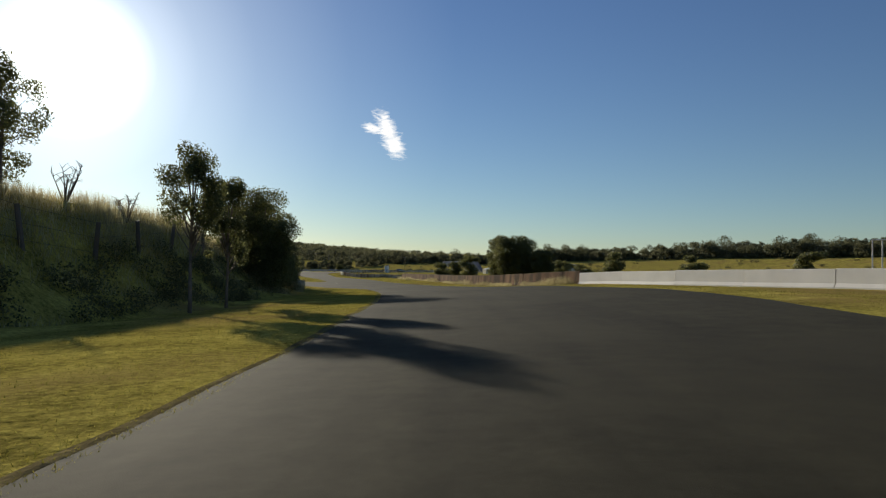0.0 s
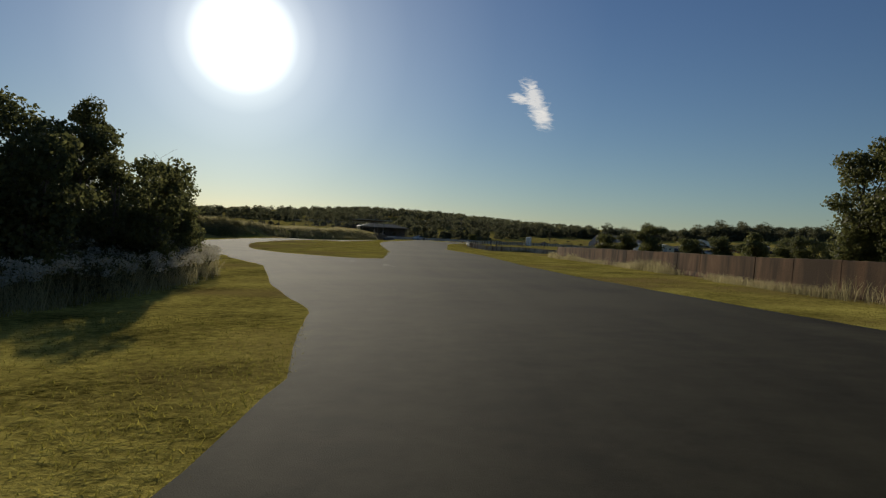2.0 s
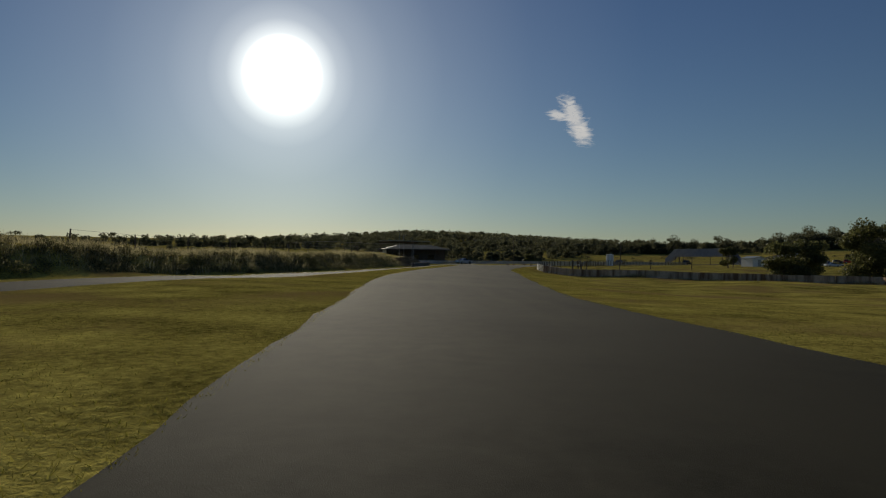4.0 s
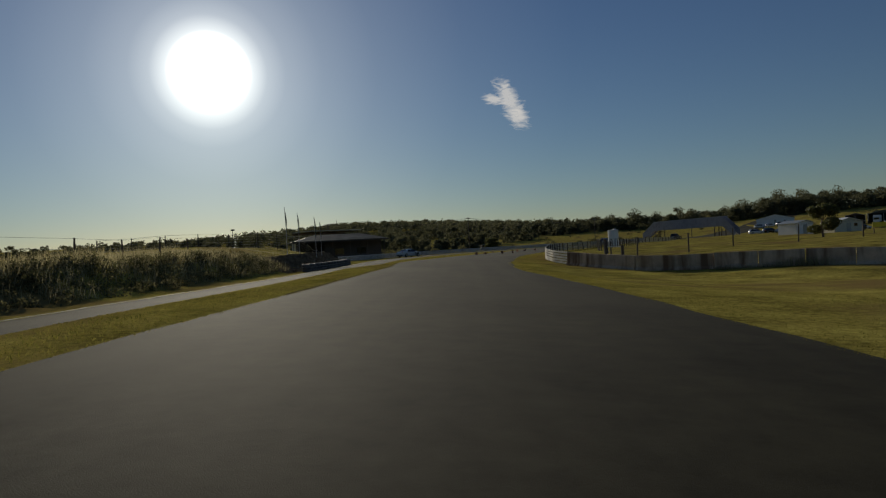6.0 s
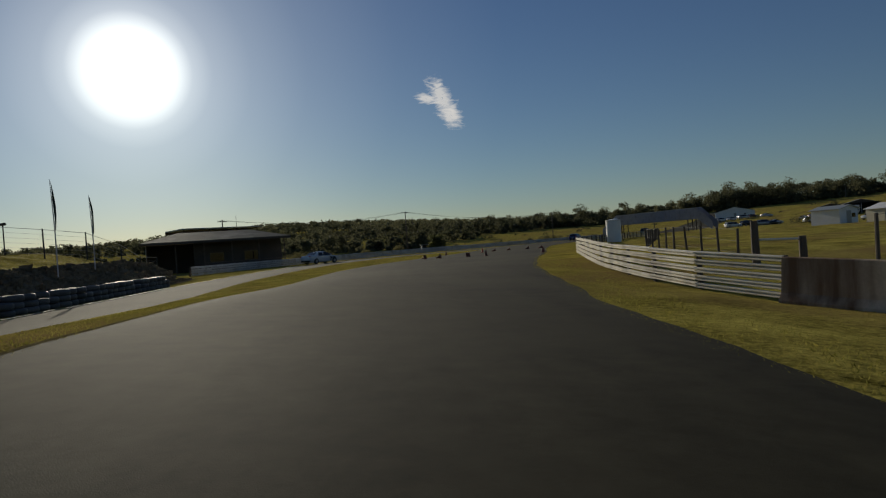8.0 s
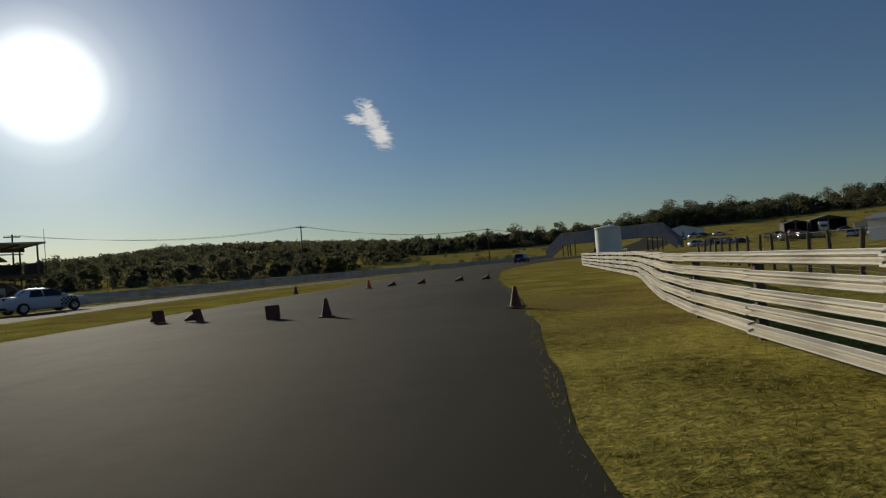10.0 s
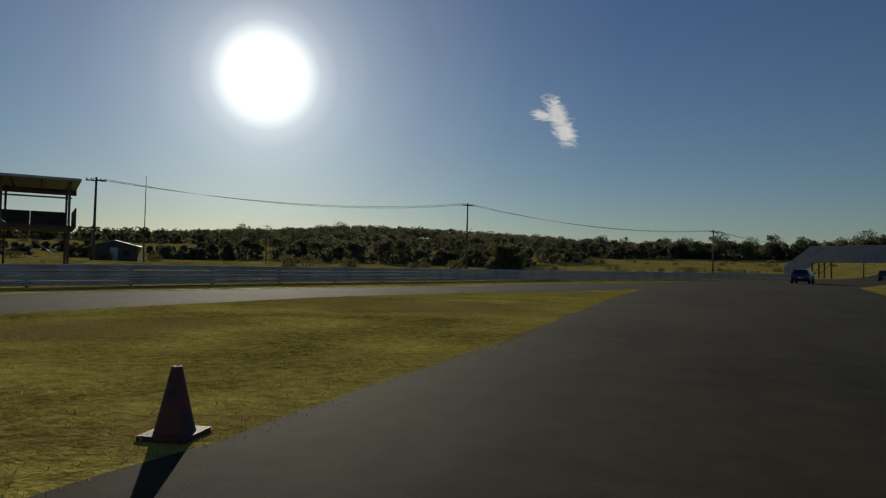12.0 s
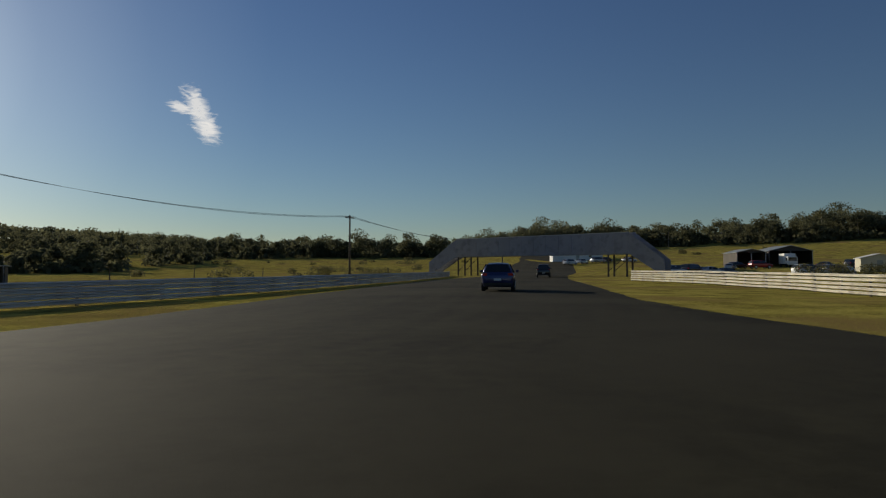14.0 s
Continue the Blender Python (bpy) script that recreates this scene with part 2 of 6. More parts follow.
M = {
    "asphalt": material("asphalt", (0.033, 0.029, 0.0165), 0.88, var=0.5, scale=0.22, fine=110, bump=0.22, spec=0.07, stain=(0.046, 0.04, 0.024), stain_scale=0.12, mid=2.2, streak=True),
    "side_asphalt": material("side_asphalt", (0.038, 0.033, 0.019), 0.88, var=0.45, scale=0.3, fine=100, bump=0.25, spec=0.07, stain=(0.05, 0.043, 0.026), stain_scale=0.15, mid=2.6),
    "turf": material("turf", (0.15, 0.132, 0.022), 1.0, var=0.8, scale=0.5, fine=22, bump=1.0, hue=(0.36, 0.295, 0.07), stain=(0.27, 0.19, 0.07), stain_scale=0.13, spec=0.0, mid=6.0, bump_size=0.06),
    "grass": material("grass", (0.15, 0.15, 0.018), 0.9, var=0.4, scale=0.4, fine=5, bump=0, hue=(0.32, 0.27, 0.06), island=0.6, translucent=0.5, spec=0.05),
    "dry_grass": material("dry_grass", (0.24, 0.205, 0.1), 0.8, var=0.4, scale=0.5, fine=5, bump=0, hue=(0.46, 0.4, 0.22), island=0.6, translucent=0.6, spec=0.15),
    "weed": material("weed", (0.09, 0.095, 0.035), 0.8, var=0.4, scale=0.5, fine=5, bump=0, hue=(0.17, 0.15, 0.07), island=0.7, translucent=0.55, spec=0.12),
    "leaf": material("leaf", (0.1, 0.115, 0.038), 0.55, var=0.4, scale=0.7, fine=6, bump=0, hue=(0.15, 0.145, 0.055), island=0.5, translucent=0.6, spec=0.3),
    "far_leaf": material("far_leaf", (0.1, 0.105, 0.055), 0.75, var=0.4, scale=0.05, fine=1.0, bump=0, hue=(0.15, 0.145, 0.08), island=0.5, translucent=0.5, spec=0.1),
    "bark": material("bark", (0.16, 0.12, 0.09), 0.85, var=0.4, scale=3, fine=40, bump=0.8),
    "pale_bark": material("pale_bark", (0.3, 0.26, 0.21), 0.85, var=0.4, scale=0.8, fine=8, bump=0.3),
    "timber": material("timber", (0.11, 0.085, 0.065), 0.85, var=0.35, scale=2, fine=30, bump=0.5),
    "white_concrete": material("white_concrete", (0.66, 0.63, 0.58), 0.8, var=0.12, scale=0.8, fine=25, bump=0.3, per_object=0.4),
    "old_concrete": material("old_concrete", (0.17, 0.105, 0.066), 0.95, var=0.35, scale=0.7, fine=18, bump=0.5, stain=(0.07, 0.05, 0.036), stain_scale=0.8, per_object=0.3, spec=0.04, mid=1.6, drip=True),
    "stained_concrete": material("stained_concrete", (0.56, 0.42, 0.29), 0.95, var=0.3, scale=0.7, fine=18, bump=0.5, stain=(0.2, 0.12, 0.072), stain_scale=0.9, per_object=0.2, spec=0.05, mid=1.6, drip=True),
    "rail_white": material("rail_white", (0.66, 0.61, 0.5), 0.5, var=0.18, scale=1.2, fine=20, bump=0.1, stain=(0.42, 0.38, 0.31), stain_scale=1.1, per_object=0.5),
    "galv": material("galv", (0.58, 0.55, 0.54), 0.42, metal=0.0, var=0.2, scale=2.0, fine=30, bump=0.1, per_object=0.4, stain=(0.42, 0.39, 0.38), stain_scale=1.0),
    "panel_grey": material("panel_grey", (0.31, 0.3, 0.33), 0.6, var=0.15, scale=0.6, fine=12, bump=0.15, per_object=0.35, stain=(0.24, 0.23, 0.25), stain_scale=0.9),
    "tank": material("tank", (0.72, 0.72, 0.7), 0.55, var=0.1, scale=0.8, fine=10, bump=0.1),
    "dark": material("dark", (0.02, 0.02, 0.021), 0.6, var=0.3, scale=4, fine=30, bump=0.1),
    "dark_panel": material("dark_panel", (0.07, 0.055, 0.045), 0.75, var=0.3, scale=0.7, fine=12, bump=0.2),
    "roof_tin": material("roof_tin", (0.34, 0.35, 0.33), 0.45, metal=0.3, var=0.2, scale=0.5, fine=10, bump=0.2),
    "dark_roof": material("dark_roof", (0.06, 0.055, 0.05), 0.95, var=0.3, scale=0.5, fine=10, bump=0.2, spec=0.03),
    "white_paint": material("white_paint", (0.74, 0.73, 0.7), 0.55, var=0.1, scale=1.0, fine=15, bump=0.1),
    "cream": material("cream", (0.6, 0.55, 0.42), 0.65, var=0.12, scale=1.0, fine=15, bump=0.1),
    "dirt": material("dirt", (0.17, 0.135, 0.065), 1.0, var=0.6, scale=1.2, fine=15, bump=0.9, spec=0.0, mid=4.0, bump_size=0.06),
    "earth": material("earth", (0.2, 0.155, 0.1), 1.0, var=0.55, scale=0.9, fine=12, bump=1.0, spec=0.0, mid=3.5, bump_size=0.08),
    "rust_tin": material("rust_tin", (0.2, 0.16, 0.105), 0.7, var=0.35, scale=0.6, fine=9, bump=0.15, spec=0.15, stain=(0.28, 0.24, 0.18), stain_scale=0.5),
    "flower": material("flower", (0.5, 0.46, 0.36), 0.8, var=0.2, scale=2, fine=9, bump=0, island=0.5, translucent=0.4, spec=0.1),
    "cone_orange": material("cone_orange", (0.75, 0.1, 0.03), 0.55, var=0.25, scale=6, fine=60, bump=0.1, stain=(0.2, 0.05, 0.03), stain_scale=7),
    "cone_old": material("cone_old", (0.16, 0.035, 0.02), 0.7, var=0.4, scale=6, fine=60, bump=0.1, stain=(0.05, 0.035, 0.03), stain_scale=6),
    "pale_mark": material("pale_mark", (0.34, 0.32, 0.26), 0.8, var=0.4, scale=3, fine=40, bump=0.2, stain=(0.12, 0.11, 0.1), stain_scale=2.5),
    "car_blue": material("car_blue", (0.012, 0.02, 0.1), 0.3, metal=0.35, var=0.08, scale=2, fine=60, bump=0, coat=0.8),
    "car_black": material("car_black", (0.012, 0.012, 0.014), 0.3, metal=0.2, var=0.08, scale=2, fine=60, bump=0, coat=0.8),
    "car_white": material("car_white", (0.62, 0.63, 0.65), 0.3, var=0.06, scale=2, fine=60, bump=0, coat=0.8),
    "car_red": material("car_red", (0.5, 0.02, 0.015), 0.35, var=0.1, scale=2, fine=60, bump=0, coat=0.6),
    "car_silver": material("car_silver", (0.42, 0.43, 0.45), 0.32, metal=0.6, var=0.08, scale=2, fine=60, bump=0, coat=0.6),
    "glass_dark": material("glass_dark", (0.012, 0.014, 0.016), 0.06, var=0.1, scale=2, fine=20, bump=0, spec=0.7),
    "rubber": material("rubber", (0.018, 0.018, 0.018), 0.85, var=0.2, scale=8, fine=60, bump=0.2),
    "old_tyre": material("old_tyre", (0.11, 0.1, 0.09), 0.6, var=0.4, scale=3, fine=30, bump=0.3, spec=0.5, per_object=0.7),
    "alloy": material("alloy", (0.45, 0.45, 0.47), 0.35, metal=0.9, var=0.1, scale=8, fine=60, bump=0),
    "lamp_red": material("lamp_red", (0.45, 0.01, 0.008), 0.2, var=0.1, scale=8, fine=60, bump=0),
    "lamp_clear": material("lamp_clear", (0.7, 0.7, 0.7), 0.12, var=0.1, scale=8, fine=60, bump=0),
    "flag_cloth": material("flag_cloth", (0.03, 0.06, 0.05), 0.8, var=0.3, scale=2, fine=30, bump=0.1, translucent=0.25),
    "yellow": material("yellow", (0.62, 0.5, 0.03), 0.6, var=0.15, scale=2, fine=20, bump=0.1),
    "wire": material("wire", (0.03, 0.03, 0.03), 0.6, var=0.1, scale=2, fine=20, bump=0),
}

# ---------------------------------------------------------------- helpers
def mesh_from(name, verts, faces, mat, smooth=False):
    me = bpy.data.meshes.new(name)
    me.from_pydata([tuple(map(float, v)) for v in verts], [], [tuple(map(int, f)) for f in faces])
    if mat:
        me.materials.append(mat)
    if smooth:
        me.polygons.foreach_set("use_smooth", [True] * len(me.polygons))
    me.update()
    return me


def part(name, bm, mat=None, parent=None, label="", smooth=False):
    """Links a bmesh, or a finished mesh, as ONE object under a thing or a part."""
    if isinstance(bm, bmesh.types.BMesh):
        me = bpy.data.meshes.new(name)
        bm.to_mesh(me)
        bm.free()
        me.materials.append(mat)
        if smooth:
            me.polygons.foreach_set("use_smooth", [True] * len(me.polygons))
    else:
        me = bm
    ob = new(name, me)
    if parent is not None:
        ob.parent = parent
    if label:
        ob["label"] = label
    return ob


def box(x0, y0, z0, x1, y1, z1, bevel=0.0, bm=None):
    """A box between two corners, its edges bevelled."""
    own = bmesh.new()
    bmesh.ops.create_cube(own, size=1.0)
    for v in own.verts:
        v.co = Vector(((x0 + x1) / 2 + v.co.x * (x1 - x0), (y0 + y1) / 2 + v.co.y * (y1 - y0), (z0 + z1) / 2 + v.co.z * (z1 - z0)))
    if bevel:
        bmesh.ops.bevel(own, geom=own.edges[:], offset=bevel, segments=2, affect="EDGES", clamp_overlap=True)
    if bm is None:
        return own
    me = bpy.data.meshes.new("joined")
    own.to_mesh(me)
    own.free()
    bm.from_mesh(me)
    bpy.data.meshes.remove(me)
    return bm


def rod(points, radii, sides=8, bm=None):
    """A tube along points with a radius at each one, closed at both ends."""
    bm = bm or bmesh.new()
    rings = []
    for i, p in enumerate(points):
        p = Vector(p)
        a = Vector(points[max(i - 1, 0)])
        b = Vector(points[min(i + 1, len(points) - 1)])
        d = (b - a).normalized()
        side = d.orthogonal().normalized()
        up = d.cross(side)
        r = radii[i] if hasattr(radii, "__len__") else radii
        rings.append([bm.verts.new(p + side * math.cos(k * math.tau / sides) * r + up * math.sin(k * math.tau / sides) * r) for k in range(sides)])
    for a, b in zip(rings, rings[1:]):
        for k in range(sides):
            bm.faces.new((a[k], a[(k + 1) % sides], b[(k + 1) % sides], b[k]))
    bm.faces.new(rings[0][::-1])
    bm.faces.new(rings[-1])
    return bm


def thing(name, label, category, group="", kind="", at=None):
    ob = new(name)
    ob.empty_display_size = 0.2
    if at is not None:
        ob.matrix_basis = at
    return tagged(ob, label, category, group, kind)


# ---------------------------------------------------------------- plan of the circuit (x across, y along, in metres)
LEFT_EDGE = [(-40, -1), (0, -2.6), (6.5, -3.2), (16, -4.5), (27, -6.1), (36, -7.8), (45, -10), (51.6, -11.8), (60.5, -14.5), (66, -16.6), (75, -20.6),
             (87.7, -26.6), (97.4, -30.2), (110, -36.5), (126.6, -44.6), (132, -46.9), (141.5, -50.3), (152, -54), (166.5, -57.9), (181, -62), (189, -64.8),
             (196, -66.9), (210, -71), (222, -73.6), (233, -74), (240, -73.5), (249, -73.2), (255, -72.6), (262, -72.9), (280, -73.0), (286.5, -72.7), (291, -77.3), (297, -77.8),
             (302, -74.6), (308, -73), (322, -69.5), (356, -59.2), (388, -46.7), (433, -33), (640, 37)]
RIGHT_EDGE = [(-40, 9), (0, 7), (13, 6.9), (18, 7.1), (24.5, 6.6), (35, 3.5), (45, 0.8), (54.5, -2.7), (66.4, -8.1), (75, -12.2), (86, -17.6), (101, -23.9),
              (122, -34.3), (132, -37.5), (141, -40.4), (155, -45.3), (168, -49.5), (179, -53.6), (190, -57), (199, -58.6), (208, -60), (220, -60.8), (231, -60.9),
              (254, -62.1), (272, -62.3), (285, -61.2), (295, -59.5), (309, -58), (327, -52.5), (360, -42.5), (395, -30), (433, -14), (640, 58)]
# the narrow track beside it: right edge, left edge
SIDE = [((-26.3, 86.9), (-28.0, 78.3)), ((-30.5, 88.6), (-32.4, 82.2)), ((-35.3, 90.7), (-37, 86)), ((-41, 95), (-45, 91.5)),
        ((-46.5, 103), (-51, 100.5)), ((-49.5, 112), (-54, 111)), ((-51.5, 122), (-56, 122)), ((-53.3, 132.4), (-57.6, 133)), ((-54.5, 138.5), (-58.8, 139.3)),
        ((-56.3, 150), (-60.5, 151.2)), ((-59.2, 158), (-63.4, 159.5)), ((-61.2, 167), (-65.5, 168.3)), ((-64, 177), (-68.2, 178.5)), ((-67.4, 188), (-71.6, 189.5)),
        ((-70.5, 199), (-74.8, 200)), ((-74.6, 210), (-78.8, 211)), ((-79, 225), (-83.5, 226)), ((-82, 240), (-87, 241)), ((-83, 252), (-89, 253)),
        ((-82.3, 260), (-88.5, 261.5)), ((-81.3, 267), (-86.5, 269)), ((-78.7, 274), (-83.5, 277)), ((-76.8, 277.5), (-81.6, 281)), ((-74.9, 281.3), (-80.8, 286)),
        ((-72.9, 287.5), (-78.6, 293))]
BANK = [(-40, -9), (0, -11), (20, -14), (35, -15.4), (49, -17.8), (56, -20.2), (66, -23.5), (71, -25.8), (76, -30), (82, -37), (88, -46), (94, -51), (102, -55),
        (112, -57.6), (133, -60), (151, -62.6), (168, -67.5), (189, -73.8), (200, -76.6), (212, -80.8), (221, -85), (230, -97), (250, -110), (300, -118), (640, -200)]
BANK_HEIGHT = [(-40, 5.0), (38, 4.9), (50, 4.0), (62, 3.0), (80, 2.4), (110, 2.1), (133, 1.3), (165, 1.2), (186, 1.7), (194, 2.5), (219, 2.5), (229, 0.4), (640, 0.2)]
BANK_WIDTH = [(-40, 6.0), (60, 5.5), (90, 3.6), (130, 2.8), (185, 2.6), (192, 2.6), (220, 2.6), (230, 4.0), (640, 4.0)]
CROWN = [(-40, 0.75), (0, 0.71), (14, 0.64), (27, 0.56), (40, 0.37), (53, 0.06), (65.5, -0.15), (77.6, -0.18), (89, -0.11), (101, -0.02), (112, 0.01), (640, 0)]
BANKING = [(-40, 1.5), (0, 1.5), (14, 3), (27, 3.8), (40, 3.7), (53, 3), (65, 2.3), (90, 1.2), (110, 0), (123, -1), (135, -2.6), (147, -3.1), (166, -3.4),
           (181, -4.2), (195, -3.8), (215, 0), (640, 0)]
LINE = [(r[2], r[1]) for r in PATH] + [(640, 42)]


def along(table, y):
    a = np.array(table, float)
    return np.interp(y, a[:, 0], a[:, 1])


def smooth(t):
    t = np.clip(t, 0, 1)
    return t * t * (3 - 2 * t)


def wave(x, y, size):
    """A smooth unevenness of the ground, about -1 to 1."""
    return (np.sin(x / size + 1.3 * np.sin(y / size * 0.7)) + np.sin(y / size * 1.13 + 1.7 * np.sin(x / size * 0.61 + 2))) / 2


def ground_z(x, y):
    x, y = np.asarray(x, float), np.asarray(y, float)
    off = x - along(LINE, y)
    # past the track's left edge the banking runs out to level ground
    level = smooth((y - 118) / 15)
    tilt = np.clip(off, -12, 12) * (1 - level) + np.clip(off, -5.2, 12) * (1 - smooth((-off - 5.2) / 6)) * level
    z = along(CROWN, y) + np.tan(np.radians(along(BANKING, y))) * tilt
    d = along(BANK, y) - x
    rough = smooth(d / 3) + smooth((x - along(RIGHT_EDGE, y) - 6) / 10)
    # the mound at the end of the bank: a steep face, then a grass slope
    step = 0.48 * smooth((y - 184) / 8) * (1 - smooth((y - 222) / 8))
    wide = along(BANK_WIDTH, y)
    lift = along(BANK_HEIGHT, y) * ((1 - step) * smooth(d / wide) + step * smooth((d - wide) / 9))
    lift = lift * (1 - 0.75 * smooth((d - 22) / 40))
    dip = 0.22 * smooth((x - along(RIGHT_EDGE, y) - 0.5) / 3.5) * smooth((y - 160) / 20) * (1 - smooth((y - 205) / 15))
    z = z - dip + lift + rough * (0.12 * wave(x, y, 2.3) + 0.2 * wave(x + 40, y, 9))
    r = np.hypot(x + 50, y - 250)
    # the land falls a little on the far left and climbs gently all round
    z = z + 9.0 * smooth((r - 170) / 260) * smooth((y - 60) / 150) + 3.0 * smooth((r - 130) / 120) * smooth((x + 40) / 80) * smooth((y - 150) / 150)
    # wooded rises on the far left and the far right
    bear = np.degrees(np.arctan2(x + 50, y - 250))
    z = z + 7 * smooth((r - 250) / 150) * smooth((bear - 4) / 42) * smooth((130 - bear) / 30)
    z = z + 26 * smooth((r - 420) / 900) + 12 * smooth((r - 380) / 260) * np.exp(-((bear + 27) / 14) ** 2)
    return z


def in_road(x, y):
    main = (x > along(LEFT_EDGE, y) + 0.2) & (x < along(RIGHT_EDGE, y) - 0.2)
    return main


def make_ground():
    xs = np.concatenate([-np.geomspace(2600, 175, 14)[:-1], np.arange(-175, -100, 2.0), np.arange(-100, -60, 1.0), np.arange(-60, 95, 2.0), np.geomspace(95, 2600, 16)])
    ys = np.concatenate([-np.geomspace(2600, 60, 12)[:-1], np.arange(-60, 176, 2.0), np.arange(176, 232, 1.0), np.arange(232, 470, 2.0), np.geomspace(470, 3200, 18)])
    X, Y = np.meshgrid(xs, ys)
    core = (X > along(LEFT_EDGE, Y) + 2.3) & (X < along(RIGHT_EDGE, Y) - 2.3)
    Z = ground_z(X, Y) - np.where(core, 0.12, 0.0)
    nx, ny = len(xs), len(ys)
    verts = np.stack([X.ravel(), Y.ravel(), Z.ravel()], 1)
    i, j = np.meshgrid(np.arange(nx - 1), np.arange(ny - 1))
    a = (j * nx + i).ravel()
    faces = np.stack([a, a + 1, a + nx + 1, a + nx], 1)
    ob = part("ground", mesh_from("ground", verts, faces, M["turf"], True))
    tagged(ob, "uneven olive and straw-coloured grassland sloping round the circuit", "ground", kind="structure")


def strip(name, left, right, cols, lift, mat, flush=(0, 0), drop=0.03):
    """A paved strip between two lists of points (x, y), draped on the ground."""
    verts, faces = [], []
    t = np.linspace(0, 1, cols)
    for a, b in zip(left, right):
        x = a[0] + (b[0] - a[0]) * t
        y = a[1] + (b[1] - a[1]) * t
        z = ground_z(x, y) + lift
        if not flush[0] < a[1] < flush[1]:
            z[0] -= drop
        z[-1] -= drop
        verts += list(zip(x, y, z))
    for k in range(len(left) - 1):
        for c in range(cols - 1):
            a = k * cols + c
            faces.append((a, a + 1, a + cols + 1, a + cols))
    me = mesh_from(name, verts, faces, mat, True)
    # metres across and along, for wear that follows the strip
    run = np.concatenate([[0], np.cumsum([math.dist(p, q) for p, q in zip(left, left[1:])])])
    uv = me.uv_layers.new(name="UVMap")
    co = []
    for k in range(len(left) - 1):
        w = math.dist(left[k], right[k])
        for c in range(cols - 1):
            for r, cc in ((k, c), (k, c + 1), (k + 1, c + 1), (k + 1, c)):
                co += [t[cc] * w, run[r]]
    uv.data.foreach_set("uv", co)
    return me


def densify(points, step):
    p = np.array(points, float)
    s = np.concatenate([[0], np.cumsum(np.hypot(*np.diff(p, axis=0).T))])
    q = np.arange(0, s[-1], step)
    return np.stack([np.interp(q, s, p[:, 0]), np.interp(q, s, p[:, 1])], 1)


def ragged(v, amount, seed):
    rng = np.random.default_rng(seed)
    w = rng.normal(0, 1, len(v) + 8)
    w = np.convolve(w, np.ones(3) / 3, "same")[4:-4]
    return v + w * amount


